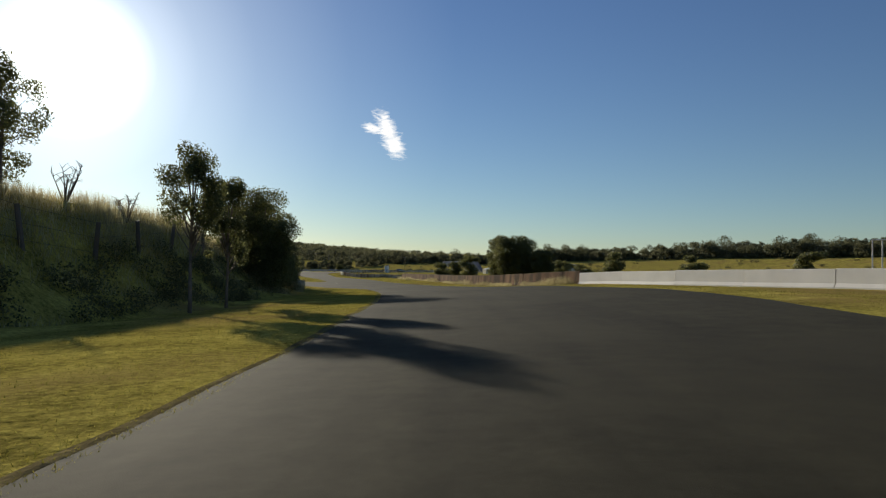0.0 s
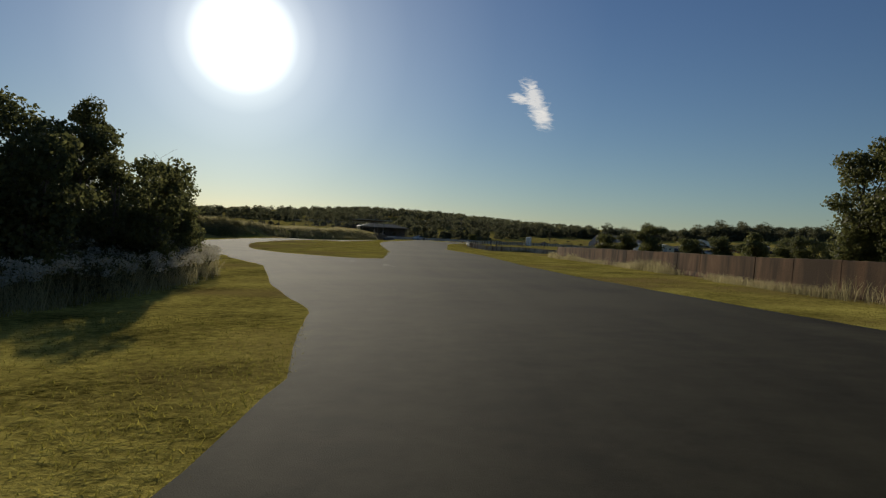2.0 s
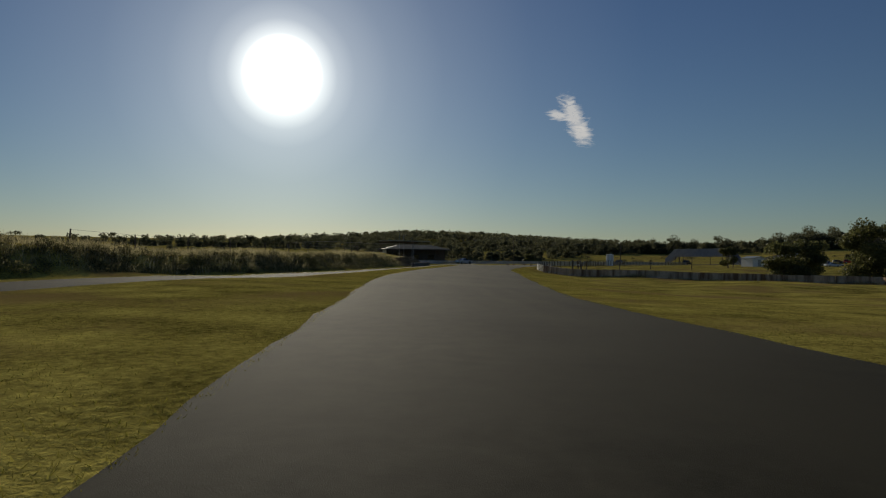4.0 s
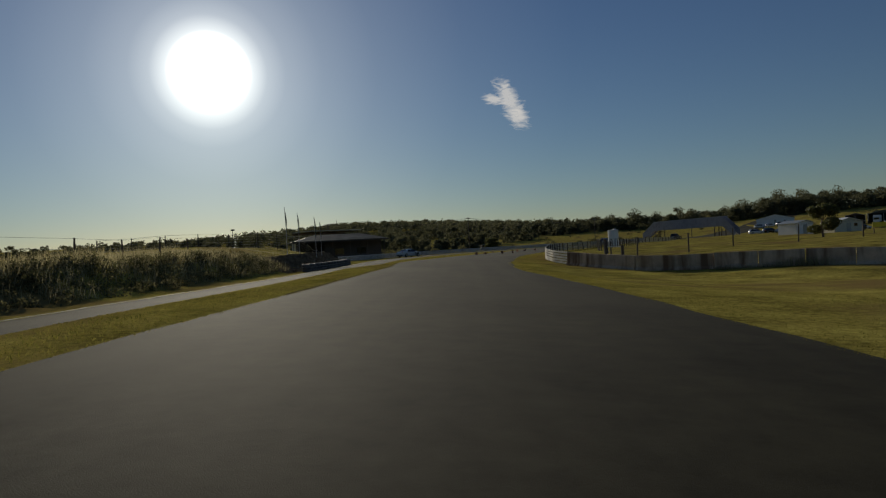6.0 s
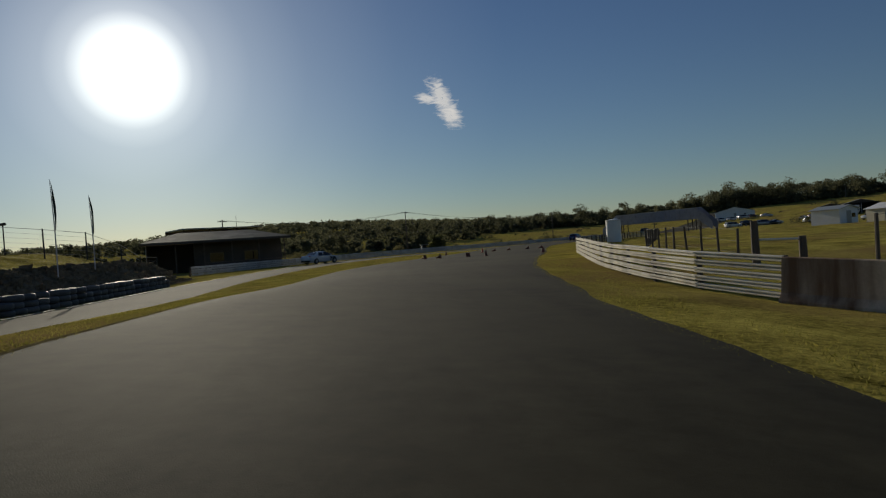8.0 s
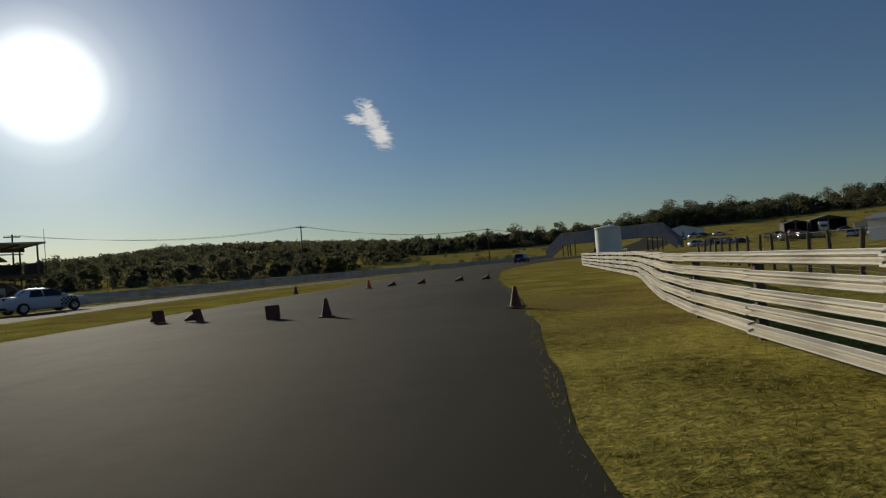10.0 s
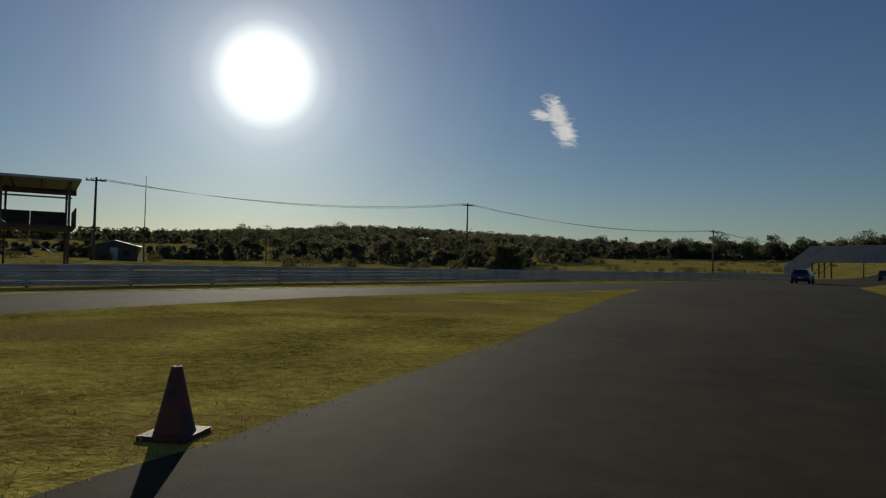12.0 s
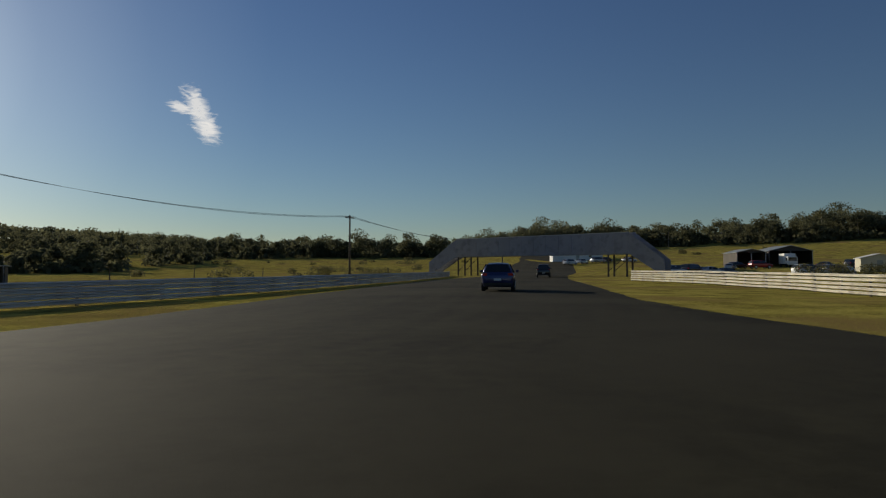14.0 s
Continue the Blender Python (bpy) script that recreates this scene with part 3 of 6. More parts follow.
def make_roads():
    y = np.arange(-40, 640, 0.8)
    sm = np.ones(15) / 15
    lx = np.convolve(np.pad(along(LEFT_EDGE, y), 7, "edge"), sm, "valid")
    rx = np.convolve(np.pad(along(RIGHT_EDGE, y), 7, "edge"), sm, "valid")
    # the tongue of grass between the tracks keeps its point
    tight = np.convolve(np.pad(along(LEFT_EDGE, y), 1, "edge"), np.ones(3) / 3, "valid")
    lx = np.where((y > 278) & (y < 300), tight, lx)
    left = np.stack([ragged(lx, 0.08, 1), y], 1)
    right = np.stack([ragged(rx, 0.08, 2), y], 1)
    ob = part("road", strip("road", left, right, 13, 0.036, M["asphalt"], (55.2, 87.5)))
    tagged(ob, "worn dark grey asphalt race track with ragged grass edges", "road", kind="structure")
    for pts, sign, y0, y1, wide, seed in ((left, -1, -20, 54.5, 0.13, 21), (left, -1, 160, 200, 0.1, 22)):
        p = pts[(pts[:, 1] > y0) & (pts[:, 1] < y1)]
        rng = np.random.default_rng(seed)
        w = np.convolve(rng.uniform(0.1, 1.9, len(p) + 4), np.ones(5) / 5, "valid") * wide
        inner, outer = p.copy(), p.copy()
        inner[:, 0] -= sign * 0.12
        outer[:, 0] += sign * w
        pair = (outer, inner) if sign < 0 else (inner, outer)
        dirt = strip("dirt_edge", *pair, 5, 0.012, M["dirt"], drop=0.03)
        tagged(part("dirt_edge", dirt), "strip of bare brown dirt and crumbled asphalt at the track edge", "dirt", kind="structure")
    n = 420
    a, b = np.array([s[1] for s in SIDE], float), np.array([s[0] for s in SIDE], float)
    q = np.linspace(0, len(SIDE) - 1, n)
    k = np.arange(len(SIDE))
    left = np.stack([np.interp(q, k, a[:, 0]), np.interp(q, k, a[:, 1])], 1)
    right = np.stack([np.interp(q, k, b[:, 0]), np.interp(q, k, b[:, 1])], 1)
    sm = np.ones(13) / 13
    for arr in (left, right):
        for c in (0, 1):
            arr[6:-6, c] = np.convolve(arr[:, c], sm, "valid")
    left[:, 0] = ragged(left[:, 0], 0.08, 3)
    right[:, 0] = ragged(right[:, 0], 0.08, 4)
    ob = part("side_road", strip("side_road", left, right, 7, 0.03, M["side_asphalt"]))
    # a pale strip just inside the narrow track's left edge
    line = strip("edge_line", (left + [0.12, 0])[110:], (left + [0.27, 0])[110:], 2, 0.04, M["pale_mark"], drop=0.0)
    tagged(part("edge_line", line), "pale strip along the edge of the narrow track", "road marking", kind="structure")
    jl = densify([(-12.2, 55.0), (-14.9, 60), (-17.2, 64), (-22.2, 70.2), (-28.0, 78.3), (-33, 83)], 0.8)
    jr = np.stack([along(LEFT_EDGE, np.linspace(55.0, 88.6, len(jl))) + 1.2, np.linspace(55.0, 88.6, len(jl))], 1)
    jl[:, 0] = ragged(jl[:, 0], 0.07, 6)
    tagged(part("road_junction", strip("road_junction", jl, jr, 9, 0.032, M["asphalt"])), "worn dark asphalt where the narrow track leaves the circuit", "road", kind="structure")
    # scraps of old white paint on the asphalt
    for x, y, a, w, h in ((-23.1, 81.0, 20, 0.26, 0.12), (-23.5, 81.7, 65, 0.2, 0.09), (-26.1, 83.3, 40, 0.16, 0.1), (-22.4, 80.1, 30, 0.12, 0.07)):
        u, v = np.array([math.cos(radians(a)), math.sin(radians(a))]), np.array([-math.sin(radians(a)), math.cos(radians(a))])
        c = np.array([x, y])
        ring = [c + u * w * math.cos(k * 0.7) * random.uniform(0.6, 1) + v * h * math.sin(k * 0.7) * random.uniform(0.6, 1) for k in range(9)]
        vs = [(p[0], p[1], float(ground_z(*p)) + 0.0425) for p in ring]
        tagged(part("paint_mark", mesh_from("paint_mark", vs, [tuple(range(9))], M["pale_mark"])), "small scrap of worn white paint on the asphalt", "road marking", kind="structure")
    tagged(ob, "narrow pale grey asphalt track looping beside the circuit", "road", kind="structure")


make_ground()
make_roads()


# ---------------------------------------------------------------- barriers
WALL = [(26, 2.6), (15.5, 23.2), (4.2, 45.3), (1.3, 52), (-1.2, 59), (-3.8, 65.4), (-9.5, 82.7), (-19.8, 109.7), (-21.5, 125), (-17, 150), (-11, 172), (-14, 183),
        (-25.3, 186), (-38, 188.2), (-44, 189.4), (-48.8, 191), (-53.9, 196.3)]
RAIL_RIGHT = [(-53.9, 196.3), (-54.7, 197.5), (-55.7, 199.6), (-56.7, 203.6), (-57.6, 210), (-58.3, 219), (-58.5, 228), (-57.5, 236), (-56.6, 243.2), (-56.2, 258), (-55.6, 272), (-53.2, 286), (-49.6, 302),
              (-45.5, 313), (-42.7, 325), (-40.1, 349)]
RAIL_LEFT = [(-90.5, 230), (-92, 243), (-92.5, 256), (-91.2, 266), (-88.5, 278), (-85, 290), (-81.5, 302), (-77.5, 311), (-73.5, 319.5), (-63.5, 348), (-52.5, 385),
             (-50.5, 396)]


def even(points, step):
    """Points at even steps along a polyline, ends kept."""
    p = np.array(points, float)
    s = np.concatenate([[0], np.cumsum(np.hypot(*np.diff(p, axis=0).T))])
    q = np.linspace(0, s[-1], max(2, round(s[-1] / step) + 1))
    return [(float(np.interp(v, s, p[:, 0])), float(np.interp(v, s, p[:, 1]))) for v in q]


def curved(points):
    """The same line with its corners rounded off."""
    p = [Vector(q) for q in points]
    p = [p[0] * 2 - p[1]] + p + [p[-1] * 2 - p[-2]]
    out = []
    for a, b, c, d in zip(p, p[1:], p[2:], p[3:]):
        for k in range(6):
            t = k / 6
            out.append((b * 2 + (c - a) * t + (a * 2 - b * 5 + c * 4 - d) * t * t + (b * 3 - a - c * 3 + d) * t ** 3) / 2)
    return [tuple(q) for q in out + [p[-2]]]


def barrier_panel(length, height):
    """A precast concrete barrier panel: a foot that slopes in to an upright stem."""
    prof = [(-0.22, -0.25), (-0.22, 0.06), (-0.12, 0.22), (-0.09, height - 0.02), (-0.07, height), (0.07, height), (0.09, height - 0.02), (0.12, 0.22), (0.22, 0.06),
            (0.22, -0.25)]
    n = len(prof)
    h = length / 2 - 0.02
    verts = [(-h, a, b) for a, b in prof] + [(h, a, b) for a, b in prof]
    faces = [(k, (k + 1) % n, n + (k + 1) % n, n + k) for k in range(n)] + [tuple(range(n))[::-1], tuple(range(n, 2 * n))]
    return verts, [f[::-1] for f in faces]


def span_pose(a, b, za, zb):
    """Pose of a piece that lies between two points, x along it."""
    d = Vector((b[0] - a[0], b[1] - a[1], zb - za))
    x = d.normalized()
    y = Vector((-x.y, x.x, 0)).normalized()
    z = x.cross(y)
    m = Matrix((x, y, z)).transposed().to_4x4()
    return Matrix.Translation(((a[0] + b[0]) / 2, (a[1] + b[1]) / 2, (za + zb) / 2)) @ m, d.length


def make_wall():
    white = even([(26, 2.6), (15.5, 23.2), (4.2, 45.3)], 5.04)
    old = even(WALL[2:9], 2.45)
    pale = even(WALL[8:], 2.45)
    for pts, key, height, name, label in ((white, "white_concrete", 0.82, "white_barrier", "white painted concrete barrier panels along the grass verge"),
                                          (pale, "stained_concrete", 0.82, "concrete_barrier", "pale concrete barrier streaked with brown stains and dry weeds"),
                                          (old, "old_concrete", 0.82, "concrete_barrier", "weathered stained brown-grey concrete barrier with dry weeds")):
        root = thing(name, label, "barrier")
        v, f = barrier_panel(1.0, height)
        cache = {}
        for a, b in zip(pts, pts[1:]):
            za, zb = float(ground_z(*a)), float(ground_z(*b))
            m, length = span_pose(a, b, za, zb)
            k = round(length, 2)
            if k not in cache:
                v, f = barrier_panel(k, height if key == "white_concrete" else 0.98)
                cache[k] = mesh_from("panel", v, f, M[key])
            part("panel", cache[k], None, root).matrix_basis = m @ pose(0, random.uniform(-0.015, 0.015), random.uniform(-0.02, 0.012), 0, 0, random.uniform(-0.4, 0.4))


def beam_mesh(length, mat, tall):
    """A W-profile steel guard beam."""
    prof = [(-0.02, -0.085), (-0.02, -0.08), (0.045, -0.06), (0.045, -0.035), (-0.015, -0.01), (-0.015, 0.01), (0.045, 0.035), (0.045, 0.06), (-0.02, 0.08), (-0.02, 0.085)]
    prof = [(a, b * tall) for a, b in prof]
    h = length / 2 + 0.02
    verts = [(x, a, b) for x in (-h, h) for a, b in prof]
    n = len(prof)
    faces = [(k, k + 1, n + k + 1, n + k) for k in range(n - 1)]
    verts += [(x, a - 0.012, b) for x in (-h, h) for a, b in prof]
    faces += [(2 * n + k, 3 * n + k, 3 * n + k + 1, 2 * n + k + 1) for k in range(n - 1)]
    return mesh_from("beam", verts, faces, mat)


def make_rail(points, side, key, rows, name, label):
    """A guard rail: posts with stacked beams on the track's side."""
    root = thing(name, label, "guard rail")
    pts = even(curved(points), 2.7 if rows == 5 else 3.8)
    post = part("post", box(-0.055, -0.05, -0.3, 0.055, 0.05, rows * 0.2 + 0.01, 0.012), M["timber"], root)
    first = True
    beams = {}
    for k, a in enumerate(pts):
        b = pts[min(k + 1, len(pts) - 1)]
        c = pts[max(k - 1, 0)]
        ang = math.degrees(math.atan2(b[1] - c[1], b[0] - c[0]))
        m = pose(a[0], a[1], float(ground_z(*a)), 0, 0, ang) @ pose(0, -side * 0.13, 0)
        ob = post if first else part("post", post.data, None, root)
        ob.matrix_basis = m
        first = False
    for a, b in zip(pts, pts[1:]):
        m, length = span_pose(a, b, float(ground_z(*a)), float(ground_z(*b)))
        k = round(length, 2)
        if k not in beams:
            beams[k] = beam_mesh(k, M[key], 0.82 if rows == 5 else 1.06)
        for row in range(rows):
            flip = pose(0, 0, 0) if side > 0 else pose(0, 0, 0, 0, 0, 180)
            part("beam", beams[k], None, root).matrix_basis = m @ pose(0, 0, 0.14 + row * 0.2) @ flip @ pose(0, random.uniform(-0.01, 0.01), random.uniform(-0.012, 0.012))


make_wall()
make_rail(RAIL_RIGHT, 1, "rail_white", 5, "guard_rail", "white five-beam steel guard rail, weathered, on timber posts")
make_rail(RAIL_LEFT, -1, "galv", 4, "guard_rail", "grey galvanised four-beam steel guard rail shining against the sun")

# ---------------------------------------------------------------- plants
def leaf_cloud(rng, clumps, count, size, flat=1.0):
    """Leaf quads on and inside ellipsoid clumps (centre, radii): vertices and faces."""
    c = np.array([q[0] for q in clumps], float)
    r = np.array([q[1] for q in clumps], float)
    vol = (r.prod(1)) ** 0.67
    pick = rng.choice(len(clumps), count, p=vol / vol.sum())
    d = rng.normal(size=(count, 3))
    d /= np.linalg.norm(d, axis=1)[:, None]
    rad = rng.uniform(0.25, 1.0, count) ** 0.45 * rng.uniform(0.8, 1.12, count)
    p = c[pick] + d * r[pick] * rad[:, None]
    n = d + rng.normal(size=(count, 3)) * 0.8
    n /= np.linalg.norm(n, axis=1)[:, None]
    ref = rng.normal(size=(count, 3))
    u = np.cross(n, ref)
    u /= np.linalg.norm(u, axis=1)[:, None] + 1e-9
    v = np.cross(n, u) * flat
    s = size * rng.uniform(0.6, 1.4, count)[:, None]
    quad = np.stack([p - u * s * 0.5, p + v * s * 0.45, p + u * s * 0.7, p - v * s * 0.45], 1).reshape(-1, 3)
    faces = np.arange(count * 4).reshape(-1, 4)
    return quad, faces


def tree(name, x, y, height, spread, label, seed, leaves=5200, leaf=0.17, lean=(0, 0), clump=9, base=None, trunks=1, low=0.35, airy=False):
    """A tree with tapered trunk, limbs and a crown of leaf clumps."""
    rng = np.random.default_rng(seed)
    z0 = float(ground_z(x, y)) if base is None else base
    root = thing(name, label, "tree", at=pose(x, y, z0))
    bm = bmesh.new()
    clumps = []
    for k in range(trunks):
        ox, oy = (rng.uniform(-spread, spread) * 0.35 * (trunks > 1) for _ in range(2))
        top = Vector((ox * 1.6 + lean[0], oy * 1.6 + lean[1], height * 0.8))
        foot = Vector((ox, oy, -0.3))
        mid = foot.lerp(top, 0.5) + Vector((rng.uniform(-0.2, 0.2), rng.uniform(-0.2, 0.2), 0))
        tr = (0.011 if airy else 0.028) * height / math.sqrt(trunks)
        rod([foot, foot.lerp(mid, 0.5), mid, top], [tr * 1.3, tr, tr * 0.75, tr * 0.25], 8, bm)
        m = max(3, clump // trunks)
        for j in range(m):
            f = rng.uniform(low, 0.95)
            start = foot.lerp(top, min(f, 0.9) * rng.uniform(0.75, 0.95))
            a = rng.uniform(0, math.tau)
            w = spread * (1.0 - 0.5 * abs(f - 0.55)) * rng.uniform(0.45, 1.0) / (1 + 0.3 * (trunks > 1))
            end = Vector((start.x + math.cos(a) * w * 0.75, start.y + math.sin(a) * w * 0.75, height * f))
            rod([start, start.lerp(end, 0.55) + Vector((0, 0, -0.08 * w)), end], [tr * 0.4, tr * 0.25, tr * 0.08], 5, bm)
            rr = spread * (rng.uniform(0.17, 0.34) if airy else rng.uniform(0.26, 0.46))
            clumps.append((tuple(end), (rr, rr, rr * (rng.uniform(0.8, 1.5) if airy else rng.uniform(0.55, 0.85)))))
        clumps.append((tuple(top + Vector((0, 0, height * 0.08))), (spread * 0.4, spread * 0.4, height * 0.13)))
        if low < 0.2:
            for f in (0.22, 0.4, 0.58, 0.74):
                c = foot.lerp(top, f) + Vector((rng.normal(0, 0.2), rng.normal(0, 0.2), 0))
                clumps.append((tuple(c), (spread * 0.55, spread * 0.55, height * 0.13)))
    part("trunk", bm, M["bark"], root, smooth=True)
    v, f = leaf_cloud(rng, clumps, leaves, leaf, 0.5 if airy else 1.0)
    part("crown", mesh_from("crown", v, f, M["leaf"]), None, root)
    return root


def blades(rng, x, y, height, width, lean=0.35, z=None):
    """Grass blades: bent narrow triangles standing at x, y. Vertices and faces."""
    n = len(x)
    z = ground_z(x, y) if z is None else z
    a = rng.uniform(0, math.tau, n)
    h = height * rng.uniform(0.45, 1.25, n)
    w = width * rng.uniform(0.6, 1.4, n)
    dx, dy = np.cos(a), np.sin(a)
    b = rng.uniform(0, math.tau, n)
    l = h * lean * rng.uniform(0, 1.3, n)
    foot = np.stack([x, y, z - 0.03], 1)
    side = np.stack([dx, dy, 0 * dx], 1) * w[:, None]
    bend = np.stack([np.cos(b), np.sin(b), 0 * b], 1) * l[:, None]
    up = np.zeros((n, 3))
    up[:, 2] = h
    mid = foot + up * 0.6 + bend * 0.35
    tip = foot + up * 0.97 + bend
    v = np.stack([foot - side, foot + side, mid + side * 0.7, mid - side * 0.7, tip], 1).reshape(-1, 3)
    k = np.arange(n) * 5
    quads = np.stack([k, k + 1, k + 2, k + 3], 1)
    tris = np.stack([k + 3, k + 2, k + 4], 1)
    return v, list(map(tuple, quads)) + list(map(tuple, tris))


def stuff(name, v, f, mat, label, category):
    ob = part(name, mesh_from(name, v, f, mat))
    tagged(ob, label, category, kind="stuff")
    return ob


def tuft_triangles(rng, x, y, height, width, lean=0.7):
    """Short grass: one leaning triangle a blade."""
    n = len(x)
    z = ground_z(x, y)
    a, b = rng.uniform(0, math.tau, n), rng.uniform(0, math.tau, n)
    h = height * rng.uniform(0.4, 1.3, n)
    w = width * rng.uniform(0.6, 1.4, n)
    l = h * lean * rng.uniform(0, 1.3, n)
    side = np.stack([np.cos(a) * w, np.sin(a) * w, 0 * a], 1)
    foot = np.stack([x, y, z - 0.015], 1)
    tip = foot + np.stack([np.cos(b) * l, np.sin(b) * l, h], 1)
    return np.stack([foot - side, foot + side, tip], 1).reshape(-1, 3)


def triangles_mesh(name, v, mat):
    """A mesh of loose triangles, three vertices each."""
    n = len(v) // 3
    me = bpy.data.meshes.new(name)
    me.vertices.add(len(v))
    me.vertices.foreach_set("co", np.ascontiguousarray(v, np.float32).ravel())
    me.loops.add(len(v))
    me.loops.foreach_set("vertex_index", np.arange(len(v), dtype=np.int32))
    me.polygons.add(n)
    me.polygons.foreach_set("loop_start", np.arange(0, len(v), 3, dtype=np.int32))
    me.materials.append(mat)
    me.update(calc_edges=True)
    return me


def make_bank_grass():
    rng = np.random.default_rng(11)
    n = 240000
    y = np.concatenate([rng.uniform(-5, 92, n * 6 // 10), rng.uniform(92, 222, n * 4 // 10)])
    d = rng.uniform(0.1, 11, n)
    x = along(BANK, y) - d
    keep = wave(x, y, 0.8) + rng.normal(0, 0.8, n) > -0.5
    x, y, d = x[keep], y[keep], d[keep]
    tall = np.where(y < 92, 0.62, 0.5) * np.where((d > 3) | (y > 92), 1.0, 0.6) * np.where(y > 190, 0.14, 1.0) * (1 + 0.5 * wave(x, y, 1.7))
    v = tuft_triangles(rng, x, y, tall, np.where(y > 92, 0.016, 0.011), 0.5)
    ob = part("bank_grass", triangles_mesh("bank_grass", v, M["dry_grass"]))
    tagged(ob, "tall dry straw-coloured grass on the embankment", "grass", kind="stuff")
    # leafy scrub low on the slope
    clumps = []
    for k in range(1750):
        y = rng.uniform(5, 88) if k < 330 else rng.uniform(84, 189)
        d = rng.uniform(0.0, 3.0)
        x = float(along(BANK, y)) - d
        r = rng.uniform(0.25, 0.7) * (0.55 if y > 120 else 1.0)
        clumps.append(((x, y, float(ground_z(x, y)) + r * 0.45), (r * 1.2, r * 1.2, r * rng.uniform(0.7, 1.1))))
    v, f = leaf_cloud(rng, clumps, 230000, 0.075)
    stuff("bank_scrub", v, f, M["weed"], "dark leafy scrub covering the foot of the embankment", "shrubs")


def make_verge_grass():
    rng = np.random.default_rng(12)
    sx = np.array([s[0][0] for s in SIDE])
    sl = np.array([s[1][0] for s in SIDE])
    sy = np.array([s[0][1] for s in SIDE])
    xs, ys = [], []
    for sign, n, y0, y1, reach in ((-1, 190000, 0, 66, 9.0), (-1, 170000, 86, 240, 7.5), (-1, 120000, 240, 292, 12.0), (-1, 20000, 292, 330, 3.5), (1, 40000, 0, 60, 6.0), (1, 110000, 60, 190, 7.0), (1, 110000, 190, 315, 6.5)):
        y = rng.uniform(y0, y1, n)
        d = rng.uniform(0, 1, n) ** 1.35 * reach - 0.15
        x = along(LEFT_EDGE if sign < 0 else RIGHT_EDGE, y) + sign * d
        if sign < 0:
            keep = ~((y > 62) & (y < 293) & (x < np.interp(y, sy, sx) + 0.1))
            keep &= ~((y > 62) & (y < 88.5)) & ~((y > 287) & (y < 303))
            x, y = x[keep], y[keep]
        xs.append(x)
        ys.append(y)
    x, y = np.concatenate(xs), np.concatenate(ys)
    patch = wave(x, y, 0.5) + 0.7 * wave(x, y, 1.9) + rng.normal(0, 0.9, len(x)) > -0.8
    x, y = x[patch], y[patch]
    v = tuft_triangles(rng, x, y, 0.045, 0.008, 1.2)
    ob = part("verge_grass", triangles_mesh("verge_grass", v, M["grass"]))
    tagged(ob, "short mown grass, yellow-green, along the track edges", "grass", kind="stuff")


def make_wall_weeds():
    rng = np.random.default_rng(13)
    pts = np.array(even(WALL[2:15], 0.25))
    d = np.gradient(pts, axis=0)
    d /= np.linalg.norm(d, axis=1)[:, None]
    k = rng.integers(0, len(pts), 52000)
    lump = (np.sin(k / 9.0) + np.sin(k / 3.7) + rng.normal(0, 0.8, len(k))) > -0.2
    k = k[lump]
    # the track side of the wall lies to the left of its direction reversed
    off = rng.uniform(0.25, 0.9, len(k))
    x = pts[k, 0] - (-d[k, 1]) * -off + rng.normal(0, 0.05, len(k))
    y = pts[k, 1] + d[k, 0] * off
    v, f = blades(rng, x, y, 0.3 + 0.3 * np.clip(np.sin(k / 5.3) + np.sin(k / 13.0), 0, 1), 0.006, 0.6)
    stuff("wall_weeds", v, f, M["dry_grass"], "pale dry grass tufts growing along the concrete barrier", "weeds")


